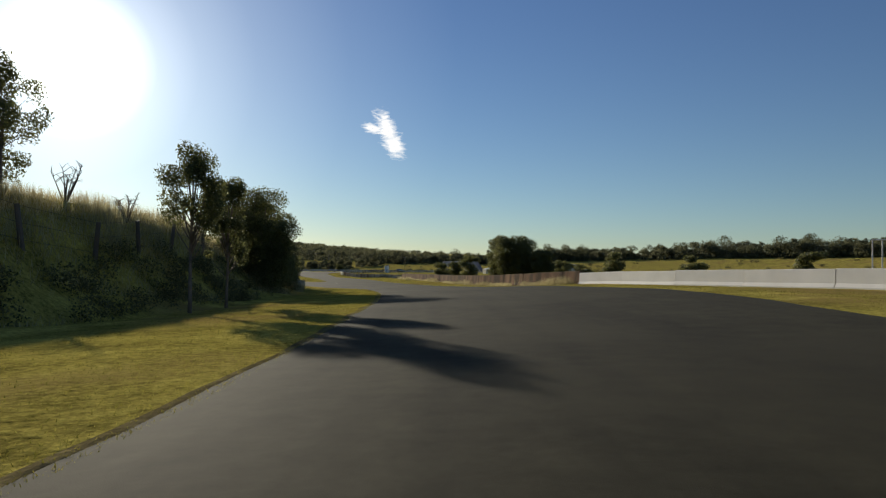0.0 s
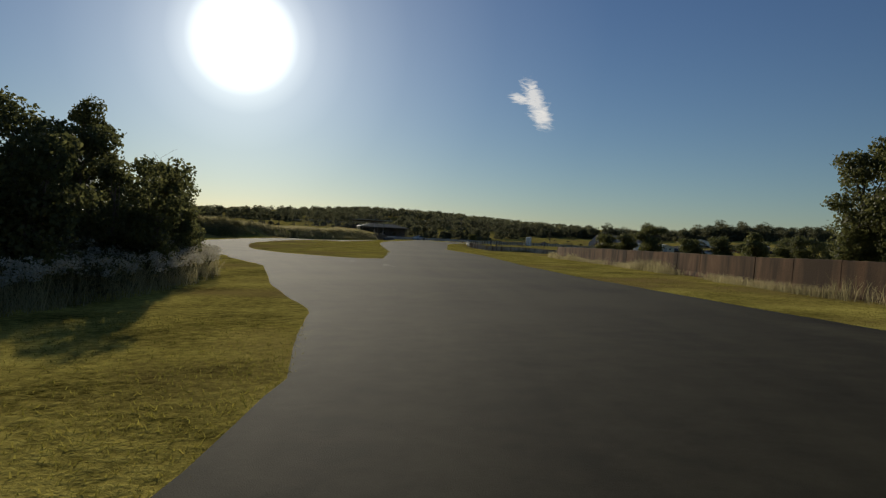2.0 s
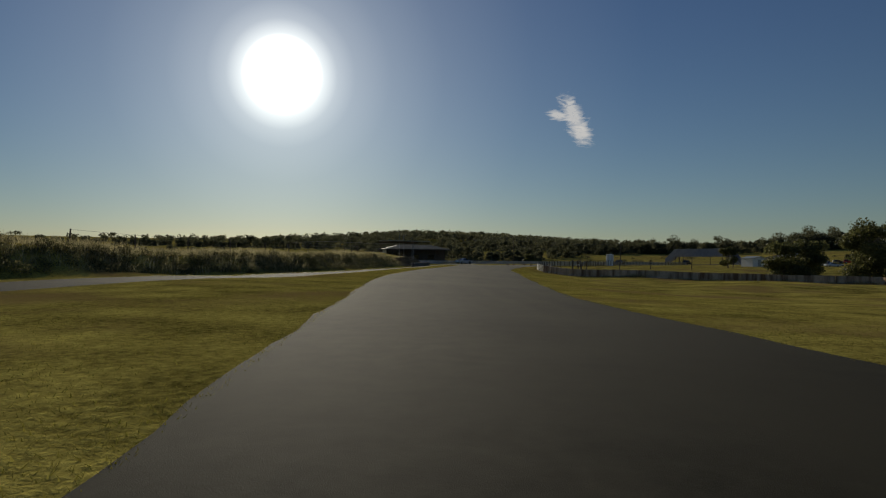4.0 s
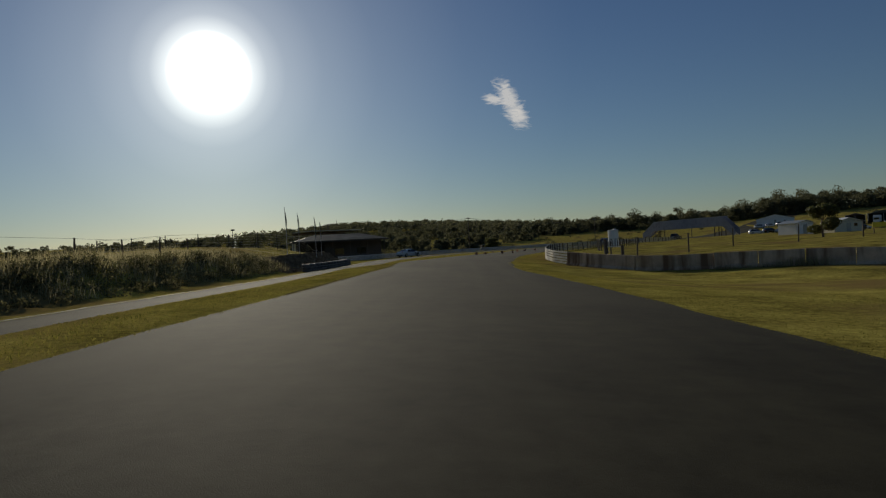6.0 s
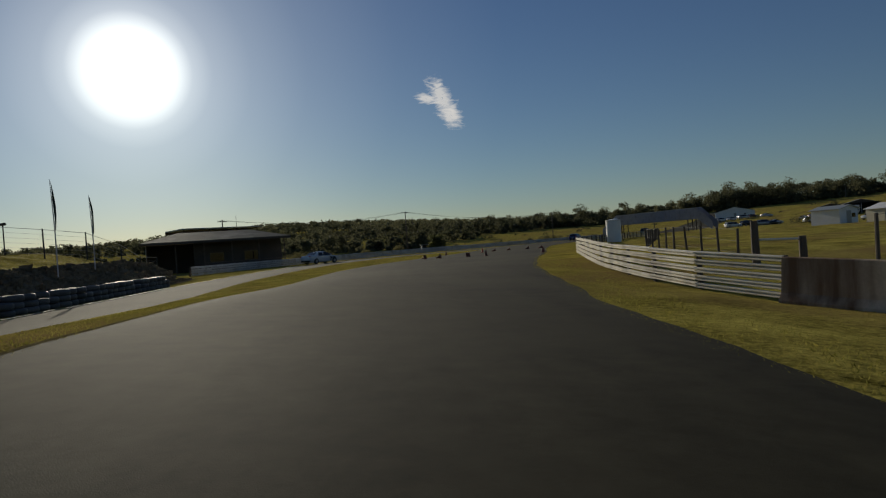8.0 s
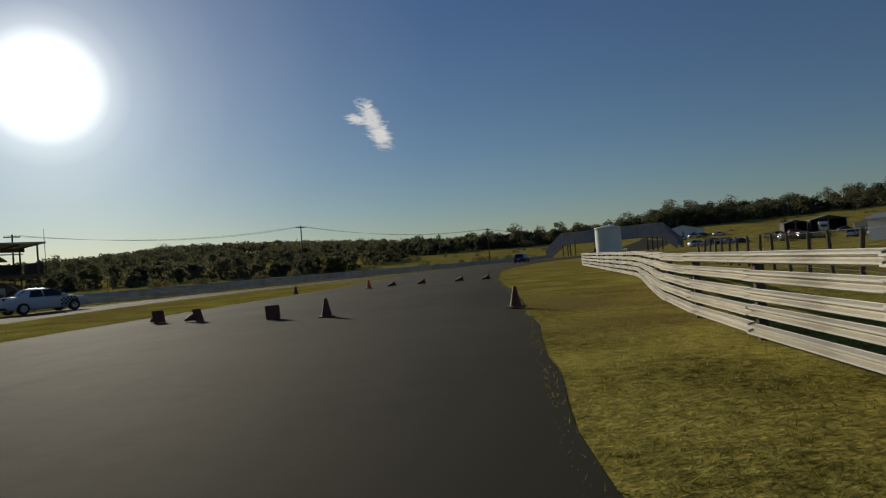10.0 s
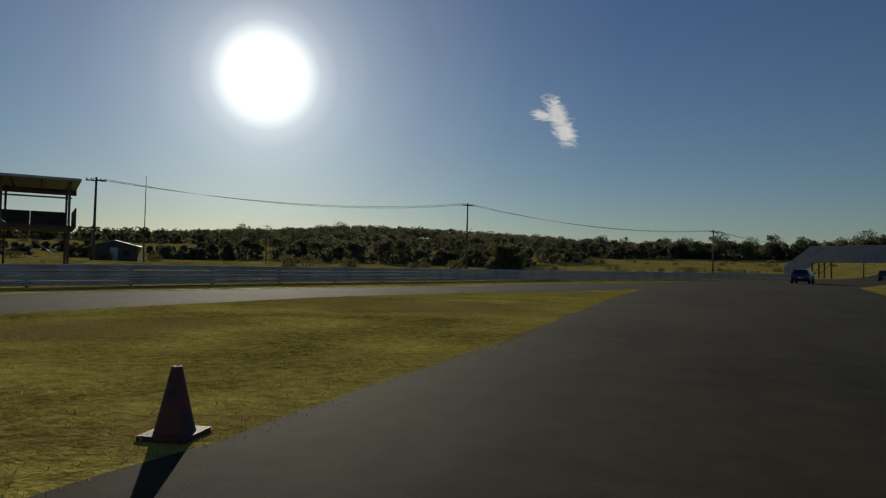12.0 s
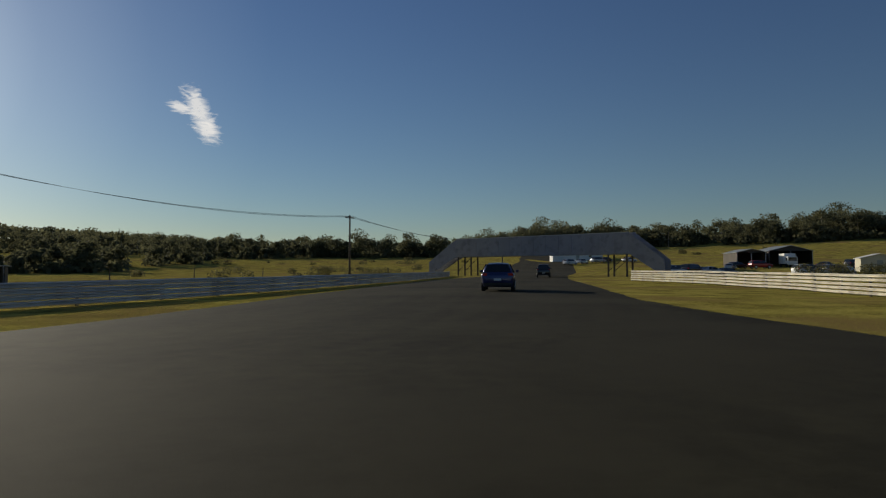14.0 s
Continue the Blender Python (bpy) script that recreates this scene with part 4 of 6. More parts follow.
def make_woods():
    """The belt of gum trees on the rising ground all round."""
    rng = np.random.default_rng(21)
    V, F, stems = [], [], []
    base = 0
    for k in range(1850):
        deg = rng.uniform(-78, 100)
        a = radians(deg)
        near = 1 - smooth((deg + 22) / 16)
        inner = 335 - 130 * near
        r = inner + (rng.uniform(0, 1) ** 1.5) * 75
        front = k % 3 == 0
        hill = near > 0.2 and k % 5 > 1
        if hill:
            r = rng.uniform(370, 500)
        x, y = -50 + r * math.sin(a), 250 + r * math.cos(a)
        if abs(x - float(along(LINE, min(y, 640)))) < 14 and y < 500:
            continue
        h = rng.uniform(6.6, 10.0) * (1.3 if rng.random() < 0.1 else 1) * (0.9 + 0.4 * float(smooth((deg + 10) / 25)))
        if hill:
            h *= 1.42
        elif front:
            h *= 0.65
        h *= (1 - 0.55 * smooth((-40 - deg) / 8)) * (0.9 + 0.22 * float(wave(x, y, 17)))
        z = float(ground_z(x, y))
        w = h * rng.uniform(0.42, 0.62)
        emergent = k % 13 == 0
        if emergent:
            h *= 1.1
        clumps = []
        for j in range(rng.integers(7, 11)):
            # rounded tufts of foliage over a domed crown
            t = rng.uniform(0, math.tau)
            f = rng.uniform(0, 1)
            rr = w * rng.uniform(0.3, 0.46)
            reach = w * 0.6 * math.sqrt(f)
            top = h * (0.86 - (0.24 if emergent else 0.3) * f) - (0.2 * h if front else 0)
            clumps.append(((x + math.cos(t) * reach, y + math.sin(t) * reach, z + top), (rr, rr, rr * 0.75)))
        if not emergent:
            clumps.append(((x, y, z + h * 0.55), (w * 0.7, w * 0.7, h * 0.2)))
        v, q = leaf_cloud(rng, clumps, 400, 0.62)
        V.append(v)
        F.append(q + base)
        base += len(v)
        # undergrowth fills the belt down to the ground
        v, q = leaf_cloud(rng, [((x, y, z + h * 0.18), (w * 1.0, w * 1.0, h * 0.26))], 60, 1.3)
        V.append(v)
        F.append(q + base)
        base += len(v)
        if front or emergent:
            stems.append((x, y, z, h))
    # trees on the far rise, seen small
    for k in range(650):
        a = radians(rng.normal(-27, 14))
        r = rng.uniform(520, 760)
        x, y = -50 + r * math.sin(a), 250 + r * math.cos(a)
        z, h = float(ground_z(x, y)), rng.uniform(8, 13)
        clumps = [((x + rng.normal(0, 2.2), y + rng.normal(0, 2.2), z + h * rng.uniform(0.35, 0.8)), (h * 0.28, h * 0.28, h * 0.2)) for j in range(5)]
        v, q = leaf_cloud(rng, clumps, 110, 1.5)
        V.append(v)
        F.append(q + base)
        base += len(v)
    bm = bmesh.new()
    for x, y, z, h in stems:
        dx, dy = rng.normal(0, 0.06 * h, 2)
        rod([(x, y, z - 0.5), (x + dx * 0.4, y + dy * 0.4, z + h * 0.45), (x + dx, y + dy, z + h * 0.82)], [0.018 * h, 0.013 * h, 0.006 * h], 5, bm)
    tagged(part("wood_trunks", bm, M["pale_bark"]), "pale straight gum trunks along the edge of the woods", "trunks", kind="stuff")
    v, q = np.concatenate(V), np.concatenate(F)
    stuff("woods", v, q, M["far_leaf"], "dark belt of gum trees on the far rise", "trees")
    # scattered shrubs in the fields
    clumps = []
    for k in range(150):
        deg = rng.uniform(-60, 80)
        r = rng.uniform(110, 330)
        x, y = -50 + r * math.sin(radians(deg)), 250 + r * math.cos(radians(deg))
        if abs(x - float(along(LINE, y))) < 22:
            continue
        s = rng.uniform(0.5, 1.6)
        for j in range(3):
            clumps.append(((x + rng.normal(0, s), y + rng.normal(0, s), float(ground_z(x, y)) + s * 0.5), (s, s, s * 0.8)))
    v, q = leaf_cloud(rng, clumps, 60000, 0.2)
    stuff("field_shrubs", v, q, M["weed"], "scattered low shrubs dotted over the fields", "shrubs")


def make_roadside_weeds():
    """Tall pale flowering weeds where the narrow track leaves the circuit."""
    rng = np.random.default_rng(17)
    n = 30000
    y = rng.uniform(57, 80, n)
    x = along(BANK, y) + 1.2 - rng.uniform(0, 1, n) ** 0.8 * 3.6
    keep = wave(x, y, 0.6) + rng.normal(0, 0.7, n) > -0.3
    v = tuft_triangles(rng, x[keep], y[keep], 0.8, 0.006, 0.55)
    ob = part("roadside_weeds", triangles_mesh("roadside_weeds", v, M["dry_grass"]))
    tagged(ob, "tall pale flowering weeds at the roadside", "weeds", kind="stuff")
    clumps = []
    for k in range(130):
        yy = rng.uniform(57, 79)
        xx = float(along(BANK, yy)) + rng.uniform(-2.4, 0.6)
        clumps.append(((xx, yy, float(ground_z(xx, yy)) + 0.45), (0.5, 0.5, 0.55)))
    v, f = leaf_cloud(rng, clumps, 24000, 0.09)
    heads = []
    for k in range(700):
        yy = rng.uniform(60, 80)
        xx = float(along(BANK, yy)) + 1.2 - rng.uniform(0, 2.6)
        heads.append(((xx, yy, float(ground_z(xx, yy)) + rng.uniform(0.55, 0.9)), (0.14, 0.14, 0.1)))
    fv, ff = leaf_cloud(rng, heads, 26000, 0.04)
    stuff("flower_heads", fv, ff, M["flower"], "pale fluffy flower heads on the roadside weeds", "flowers")
    stuff("roadside_scrub", v, f, M["weed"], "dark green leafy scrub under the tall weeds", "shrubs")


make_roadside_weeds()
make_bank_grass()
make_verge_grass()
make_wall_weeds()
make_woods()
GUM = "slender gum tree with thin grey-green crown on the embankment"
DENSE = "dense leafy dark green tree on the embankment slope"
tree("gum_tree", -12.8, 24.2, 6.7, 1.6, GUM, 1, low=0.5, leaves=15000, leaf=0.095, clump=34, airy=True)
tree("gum_tree", -13.2, 28.2, 5.9, 1.3, GUM, 2, low=0.38, leaves=12000, leaf=0.095, clump=30, airy=True)
tree("gum_tree", -20.1, 43.4, 6.3 - float(ground_z(-20.1, 43.4)), 1.6, GUM, 11, low=0.25, leaves=15000, leaf=0.095, clump=30, airy=True)
tree("gum_tree", -20.4, 51.8, 7.1 - float(ground_z(-20.4, 51.8)), 1.9, DENSE, 18, leaves=36000, trunks=3, low=0.15, leaf=0.09, clump=36)
tree("gum_tree", -18.3, 46.0, 7.6 - float(ground_z(-18.3, 46.0)), 2.6, DENSE, 3, leaves=46000, trunks=3, low=0.12, leaf=0.09, clump=40)
tree("gum_tree", -20.4, 54.0, 4.1 - float(ground_z(-20.4, 54.0)), 1.1, DENSE, 4, leaves=9000, low=0.2, leaf=0.1, clump=22, airy=True)
tree("gum_tree", -20.4, 23.4, 5.0, 2.2, GUM, 5, low=0.25, leaves=10000, leaf=0.13, clump=24, airy=True)
tree("gum_tree", -22.8, 59.9, 5.2 - float(ground_z(-22.8, 59.9)), 1.25, GUM, 16, low=0.3, leaves=12000, leaf=0.09, clump=28, airy=True)
tree("gum_tree", -26.2, 67.2, 4.7 - float(ground_z(-26.2, 67.2)), 0.9, GUM, 17, low=0.3, leaves=8000, leaf=0.09, clump=22, airy=True)
for k, (x, y, top, wide) in enumerate(((-24.4, 63.4, 3.9, 1.5), (-22.6, 62.2, 2.9, 1.3), (-25.4, 65.6, 3.7, 1.4), (-24.6, 67.4, 2.9, 1.2), (-27.3, 71.6, 3.2, 1.3), (-27.0, 69.4, 3.4, 1.3),
                                       (-21.2, 57.0, 3.2, 1.3), (-29.4, 74.4, 2.6, 1.2))):
    tree("bushy_tree", x, y, top - float(ground_z(x, y)), wide, "leafy bush crowding the slope of the bank", 90 + k, leaves=9000, low=0.05, leaf=0.085, clump=20, trunks=2)
tree("gum_tree", -66, 113, 5.6, 3.4, "bushy tree with bare upper twigs on the bank", 7, low=0.12, leaves=24000, clump=34, leaf=0.15, airy=True)
tree("gum_tree", -61.5, 104, 3.2, 1.6, "small thin tree with flat crown on the bank", 10, low=0.6, leaves=2500, clump=14, airy=True)
for k, (x, y, h, s) in enumerate(((-2.3, 86.0, 5.9, 2.1), (-0.7, 84.0, 6.2, 2.3), (0.9, 82.5, 5.6, 2.1), (2.5, 81.0, 4.2, 1.9))):
    tree("bushy_tree", x, y, h, s, "dense rounded dark green tree behind the barrier", 30 + k, leaves=26000, trunks=2, low=0.08, clump=30, leaf=0.11)
tree("bushy_tree", -87.5, 311, 3.1, 2.4, "broad dark rounded tree beyond the guard rail", 40, leaves=12000, trunks=3, low=0.05, clump=15, leaf=0.16)
tree("bushy_tree", -28, 236, 4.0, 2.2, "leafy young tree in the paddock", 41, leaves=6000, low=0.2)
tree("bushy_tree", 21, 150, 7, 4, "far rounded tree across the field", 42, leaves=5000, low=0.1, leaf=0.3)
tree("bushy_tree", 36, 142, 6, 3.6, "far rounded tree across the field", 43, leaves=5000, low=0.1, leaf=0.3)
tree("bushy_tree", 50, 120, 6, 3.2, "far rounded tree across the field", 44, leaves=5000, low=0.1, leaf=0.3)
tree("bushy_tree", 2, 165, 5, 3.2, "far rounded tree across the field", 45, leaves=5000, low=0.1, leaf=0.3)
tree("bushy_tree", -19.5, 196, 5.0, 3.0, "dark leafy tree behind the old barrier", 50, leaves=9000, low=0.05, leaf=0.2, clump=13)
tree("bushy_tree", -22.4, 188.8, 4.6, 3.3, "dark leafy tree behind the old barrier", 46, leaves=9000, low=0.05, leaf=0.2, clump=13)
tree("bushy_tree", -14.2, 187, 6.6, 3.6, "dark leafy tree behind the old barrier", 47, leaves=11000, low=0.05, leaf=0.2, clump=14)
tree("bushy_tree", 4, 192, 5.4, 3.2, "dark leafy tree behind the old barrier", 48, leaves=9000, low=0.05, leaf=0.22, clump=13)
for k, (x, y, h) in enumerate(((-6, 208, 4.4), (0, 205, 5.2), (6.5, 201, 4.6), (12, 196, 5.4), (18, 190, 4.8))):
    tree("bushy_tree", x, y, h, 3.4, "dark leafy tree in the paddock behind the old barrier", 80 + k, leaves=9000, low=0.05, leaf=0.2, clump=18)
tree("bushy_tree", 12, 180, 5.6, 3.6, "dark leafy tree behind the old barrier", 49, leaves=9000, low=0.05, leaf=0.22, clump=13)


def bare_shrub(x, y, height, spread, seed, label):
    """A leafless shrub: forking twigs from one foot."""
    rng = np.random.default_rng(seed)
    root = thing("bare_shrub", label, "shrub", at=pose(x, y, float(ground_z(x, y))))
    for k in range(9):
        bm = bmesh.new()
        a = rng.uniform(0, math.tau)
        end = Vector((math.cos(a) * spread * rng.uniform(0.3, 0.8), math.sin(a) * spread * rng.uniform(0.3, 0.8), height * rng.uniform(0.6, 0.95)))
        mid = end * 0.5 + Vector((rng.normal(0, 0.08), rng.normal(0, 0.08), 0.1))
        rod([(0, 0, -0.2), mid, end], [min(0.04, 0.02 * height), 0.022, 0.012], 5, bm)
        for j in range(6):
            f = rng.uniform(0.4, 1.0)
            s = mid.lerp(end, (f - 0.4) / 0.6)
            tip = s + Vector((rng.normal(0, 0.3), rng.normal(0, 0.3), rng.uniform(0.1, 0.45))) * height * 0.4
            rod([s, s.lerp(tip, 0.5) + Vector((0, 0, 0.03)), tip], [0.014, 0.011, 0.007], 4, bm)
        part("branch", bm, M["bark"], root)


bare_shrub(-20.2, 26.8, 1.9, 1.3, 61, "bare grey leafless shrub on the embankment crest")
bare_shrub(-19.6, 30.5, 1.3, 0.9, 62, "bare grey leafless shrub on the embankment crest")
bare_shrub(-66.3, 113.2, 7.4, 1.9, 63, "bare twiggy stems rising out of a bushy tree")

# ---------------------------------------------------------------- power poles and wires
def power_pole(x, y, height, turn, label="weathered timber power pole with a cross-arm"):
    z = float(ground_z(x, y))
    root = thing("power_pole", label, "power pole", "power poles", at=pose(x, y, z, 0, 0, turn))
    part("pole", rod([(0, 0, -0.6), (0, 0, height * 0.5), (0.03, 0, height)], [0.16, 0.13, 0.1], 10), M["timber"], root, smooth=True)
    part("crossarm", box(-0.95, -0.06, height - 0.42, 0.95, 0.06, height - 0.28, 0.015), M["timber"], root)
    for dx in (-0.85, -0.4, 0.4, 0.85):
        part("insulator", rod([(dx, 0, height - 0.28), (dx, 0, height - 0.2), (dx, 0, height - 0.12)], [0.03, 0.055, 0.035], 8), M["white_paint"], root)
    return Vector((x, y, z + height - 0.14)), turn


POLES = [(-128, 298, 8.6, 50), (-101.9, 340.1, 10.3, 47), (-67.1, 378.4, 8.6, 50), (-33, 428, 8.0, 52), (-171, 385, 9.5, 40), (-165, 329, 6.0, 45)]
tops = [power_pole(*p) for p in POLES]


def wire(a, b, sag):
    pts = [Vector(a).lerp(Vector(b), t) - Vector((0, 0, sag * 4 * t * (1 - t))) for t in np.linspace(0, 1, 17)]
    ob = part("power_line", rod(pts, 0.015, 4), M["wire"])
    tagged(ob, "thin dark sagging overhead power line between poles", "cable", "power lines")


for (a, ta), (b, tb) in zip(tops[:3], tops[1:4]):
    for dx in (-0.85, -0.4, 0.4, 0.85):
        off = [Matrix.Rotation(radians(t), 3, "Z") @ Vector((dx, 0, 0)) for t in (ta, tb)]
        wire(a + off[0], b + off[1], 1.5 + 0.1 * dx)

mast = thing("radio_mast", "thin dark metal mast standing behind the rail", "mast", at=pose(-129.5, 306, float(ground_z(-129.5, 306))))
part("mast_pole", rod([(0, 0, -0.3), (0, 0, 5), (0, 0, 10)], [0.07, 0.05, 0.03], 8), M["dark"], mast)


# ---------------------------------------------------------------- footbridge over the track
def footbridge():
    a, b = Vector((-46.6, 406.0, 0)), Vector((-25.3, 380.0, 0))
    axis = (b - a).normalized()
    ang = math.degrees(math.atan2(axis.y, axis.x))
    length = (b - a).length
    z0 = 0.6
    root = thing("footbridge", "long grey sheet-clad footbridge spanning the track on steel legs", "bridge", at=pose(a.x, a.y, z0, 0, 0, ang))
    deck, top = 3.1, 6.0
    part("deck", box(-0.2, -1.1, deck - 0.35, length + 0.2, 1.1, deck, 0.03), M["panel_grey"], root)
    n = 14
    step = length / n
    for side in (-1.1, 1.1):
        panel = None
        for k in range(n):
            m = pose((k + 0.5) * step, side, 0)
            if panel is None:
                panel = part("cladding_panel", box(-step / 2 + 0.02, -0.03, deck - 0.25, step / 2 - 0.02, 0.03, top, 0.01), M["panel_grey"], root)
                panel.matrix_basis = m
            else:
                part("cladding_panel", panel.data, None, root).matrix_basis = m
        part("top_rail", box(-0.1, side - 0.05, top - 0.02, length + 0.1, side + 0.05, top + 0.07, 0.015), M["galv"], root)
    for end, sign, run in ((0, -1, 6.7), (length, 1, 5.4)):
        for side in (-1.1, 1.1):
            bm = bmesh.new()
            pts = [(end, deck - 0.25), (end + sign * run, -0.6), (end + sign * run, 1.9), (end, top)]
            vs = [[bm.verts.new((p[0], side + o, p[1])) for p in pts] for o in (-0.03, 0.03)]
            bm.faces.new(vs[0])
            bm.faces.new(vs[1][::-1])
            for k in range(4):
                bm.faces.new((vs[0][k], vs[1][k], vs[1][(k + 1) % 4], vs[0][(k + 1) % 4]))
            bmesh.ops.recalc_face_normals(bm, faces=bm.faces[:])
            part("stair_cladding", bm, M["panel_grey"], root)
        steps = 17
        tread = None
        for k in range(steps):
            f = (k + 0.5) / steps
            m = pose(end + sign * run * f, 0, deck - (deck + 0.4) * f)
            if tread is None:
                tread = part("stair_tread", box(-0.16, -1.05, -0.03, 0.16, 1.05, 0.03, 0.008), M["galv"], root)
                tread.matrix_basis = m
            else:
                part("stair_tread", tread.data, None, root).matrix_basis = m
    leg = None
    for x in (0.4, 3.4, length - 3.4, length - 0.4):
        for y in (-0.95, 0.95):
            if leg is None:
                leg = part("leg", box(-0.11, -0.11, -1.2, 0.11, 0.11, deck - 0.36, 0.02), M["timber"], root)
                leg.matrix_basis = pose(x, y, 0)
            else:
                part("leg", leg.data, None, root).matrix_basis = pose(x, y, 0)
    for x in (0.4, length - 3.4):
        for y in (-0.95, 0.95):
            part("brace", rod([(x, y, 0.2), (x + 3.0, y, deck - 0.5)], 0.05, 6), M["timber"], root)


footbridge()


# ---------------------------------------------------------------- two-storey viewing stand
def viewing_stand():
    x, y = -117.5, 286.5
    root = thing("viewing_stand", "open two-storey viewing stand with dark fascia and tin roof", "grandstand", at=pose(x, y, 0.05, 0, 0, 233))
    length, depth, roof, floor = 12.8, 7.0, 6.6, 3.2
    # x runs along the front away from the near corner, y towards the back
    part("roof", box(-0.6, -0.8, roof - 0.18, length, depth + 0.4, roof, 0.03), M["roof_tin"], root)
    part("roof_fascia", box(-0.62, -0.9, roof - 0.62, length, -0.82, roof + 0.05, 0.02), M["dark_panel"], root)
    part("roof_beam", box(-0.3, -0.3, roof - 0.95, length, -0.12, roof - 0.82, 0.02), M["galv"], root)
    part("upper_floor", box(-0.3, -0.25, floor - 0.25, length, depth, floor, 0.03), M["dark_panel"], root)
    n = 5
    w = length / n
    board = None
    for k in range(n):
        m = pose((k + 0.5) * w, -0.3, 0)
        if board is None:
            board = part("balcony_panel", box(-w / 2 + 0.015, -0.04, floor - 0.12, w / 2 - 0.015, 0.04, floor + 1.35, 0.015), M["dark_panel"], root)
            board.matrix_basis = m
        else:
            part("balcony_panel", board.data, None, root).matrix_basis = m
    part("end_panel", box(-0.36, -0.2, floor - 0.12, -0.28, depth, floor + 1.3, 0.015), M["dark_panel"], root)
    post = None
    for k in range(4):
        for yy in (0.0, depth - 0.2):
            px = 0.1 + k * 4.1
            if post is None:
                post = part("post", box(-0.08, -0.08, -0.4, 0.08, 0.08, roof - 0.18, 0.015), M["timber"], root)
                post.matrix_basis = pose(px, yy, 0)
            else:
                part("post", post.data, None, root).matrix_basis = pose(px, yy, 0)
    for k in range(7):
        part("rafter", box(k * 1.8, -0.75, roof - 0.32, k * 1.8 + 0.08, depth, roof - 0.19), M["timber"], root)
    part("lower_wall", box(8.2, 0.6, -0.3, length, depth - 0.3, floor - 0.26, 0.03), M["dark_panel"], root)
    part("door_panel", box(8.14, 1.2, -0.2, 8.19, 2.4, 2.0, 0.01), M["cream"], root)
    bm = bmesh.new()
    for k in range(11):
        f = k / 10
        box(0.6 + f * 4.2, 4.6, f * floor - 0.05, 0.95 + f * 4.2, 5.8, f * floor, 0, bm)
    part("stair", bm, M["timber"], root)
    part("handrail", rod([(0.6, 4.6, 0.9), (5.0, 4.6, floor + 0.9)], 0.035, 6), M["galv"], root)


viewing_stand()


# ---------------------------------------------------------------- huts and sheds
def shed(name, x, y, turn, w, d, h, wall, roof, label, open_front=False, pitch=0.25, z=None):
    """A gabled shed; its front, with door or bay, looks to local -y."""
    z = float(ground_z(x, y)) if z is None else z
    root = thing(name, label, "shed", at=pose(x, y, z, 0, 0, turn))
    t = 0.1
    part("wall", box(-w / 2, d / 2 - t, -0.4, w / 2, d / 2, h, 0.01), M[wall], root)
    for sx in (-1, 1):
        part("wall", box(min(sx * w / 2, sx * (w / 2 - t)), -d / 2, -0.4, max(sx * w / 2, sx * (w / 2 - t)), d / 2 - t - 0.003, h, 0.01), M[wall], root)
    rise = w / 2 * pitch
    for sx in (-1, 1):
        bm = bmesh.new()
        pts = [(0, h + rise), (sx * (w / 2 + 0.25), h - 0.25 * pitch), (sx * (w / 2 + 0.25), h - 0.25 * pitch + 0.08), (0, h + rise + 0.08)]
        vs = [[bm.verts.new((p[0], yy, p[1])) for p in pts] for yy in (-d / 2 - 0.3, d / 2 + 0.3)]
        bm.faces.new(vs[0])
        bm.faces.new(vs[1][::-1])
        for k in range(4):
            bm.faces.new((vs[0][k], vs[1][k], vs[1][(k + 1) % 4], vs[0][(k + 1) % 4]))
        bmesh.ops.recalc_face_normals(bm, faces=bm.faces[:])
        part("roof", bm, M[roof], root)
    for yy in (-d / 2 + 0.02, d / 2 - t):
        bm = bmesh.new()
        v = [bm.verts.new(c) for c in ((-w / 2, yy, h), (w / 2, yy, h), (0, yy, h + rise), (-w / 2, yy + 0.08, h), (w / 2, yy + 0.08, h), (0, yy + 0.08, h + rise))]
        for f in ((0, 1, 2), (5, 4, 3), (0, 3, 4, 1), (1, 4, 5, 2), (2, 5, 3, 0)):
            bm.faces.new([v[i] for i in f])
        part("gable", bm, M[wall], root)
    if open_front:
        for px in (-w / 2 + 0.08, 0, w / 2 - 0.08):
            part("post", box(px - 0.07, -d / 2, -0.3, px + 0.07, -d / 2 + 0.14, h, 0.01), M["galv"], root)
    else:
        part("front_wall", box(-w / 2 + t + 0.003, -d / 2, -0.4, w / 2 - t - 0.003, -d / 2 + t, h, 0.01), M[wall], root)
        part("door", box(-0.5, -d / 2 - 0.04, 0.02, 0.5, -d / 2 - 0.004, min(2.0, h - 0.2), 0.01), M["roof_tin"], root)
        part("window", box(w * 0.25 - 0.4, -d / 2 - 0.03, 1.0, w * 0.25 + 0.4, -d / 2 - 0.004, 1.6, 0.01), M["glass_dark"], root)
    return root


shed("open_shed", 24.6, 427, -14, 6.4, 9, 3.2, "dark_panel", "roof_tin", "open-fronted dark steel shed with a gabled roof", True)
shed("open_shed", 33.4, 426, -14, 9.6, 10, 3.3, "dark_panel", "roof_tin", "open-fronted dark steel shed with a gabled roof", True)
shed("site_hut", 29.5, 394.5, -25, 6.2, 3.2, 2.4, "cream", "white_paint", "cream site hut with a pale roof and door")
shed("site_hut", -21.2, 289.0, 35, 4.0, 4.6, 2.3, "white_paint", "roof_tin", "white hut on the grass behind the barrier")
shed("site_hut", -12.5, 291.5, 30, 6.5, 3.0, 1.9, "cream", "white_paint", "low cream hut beside the service road")
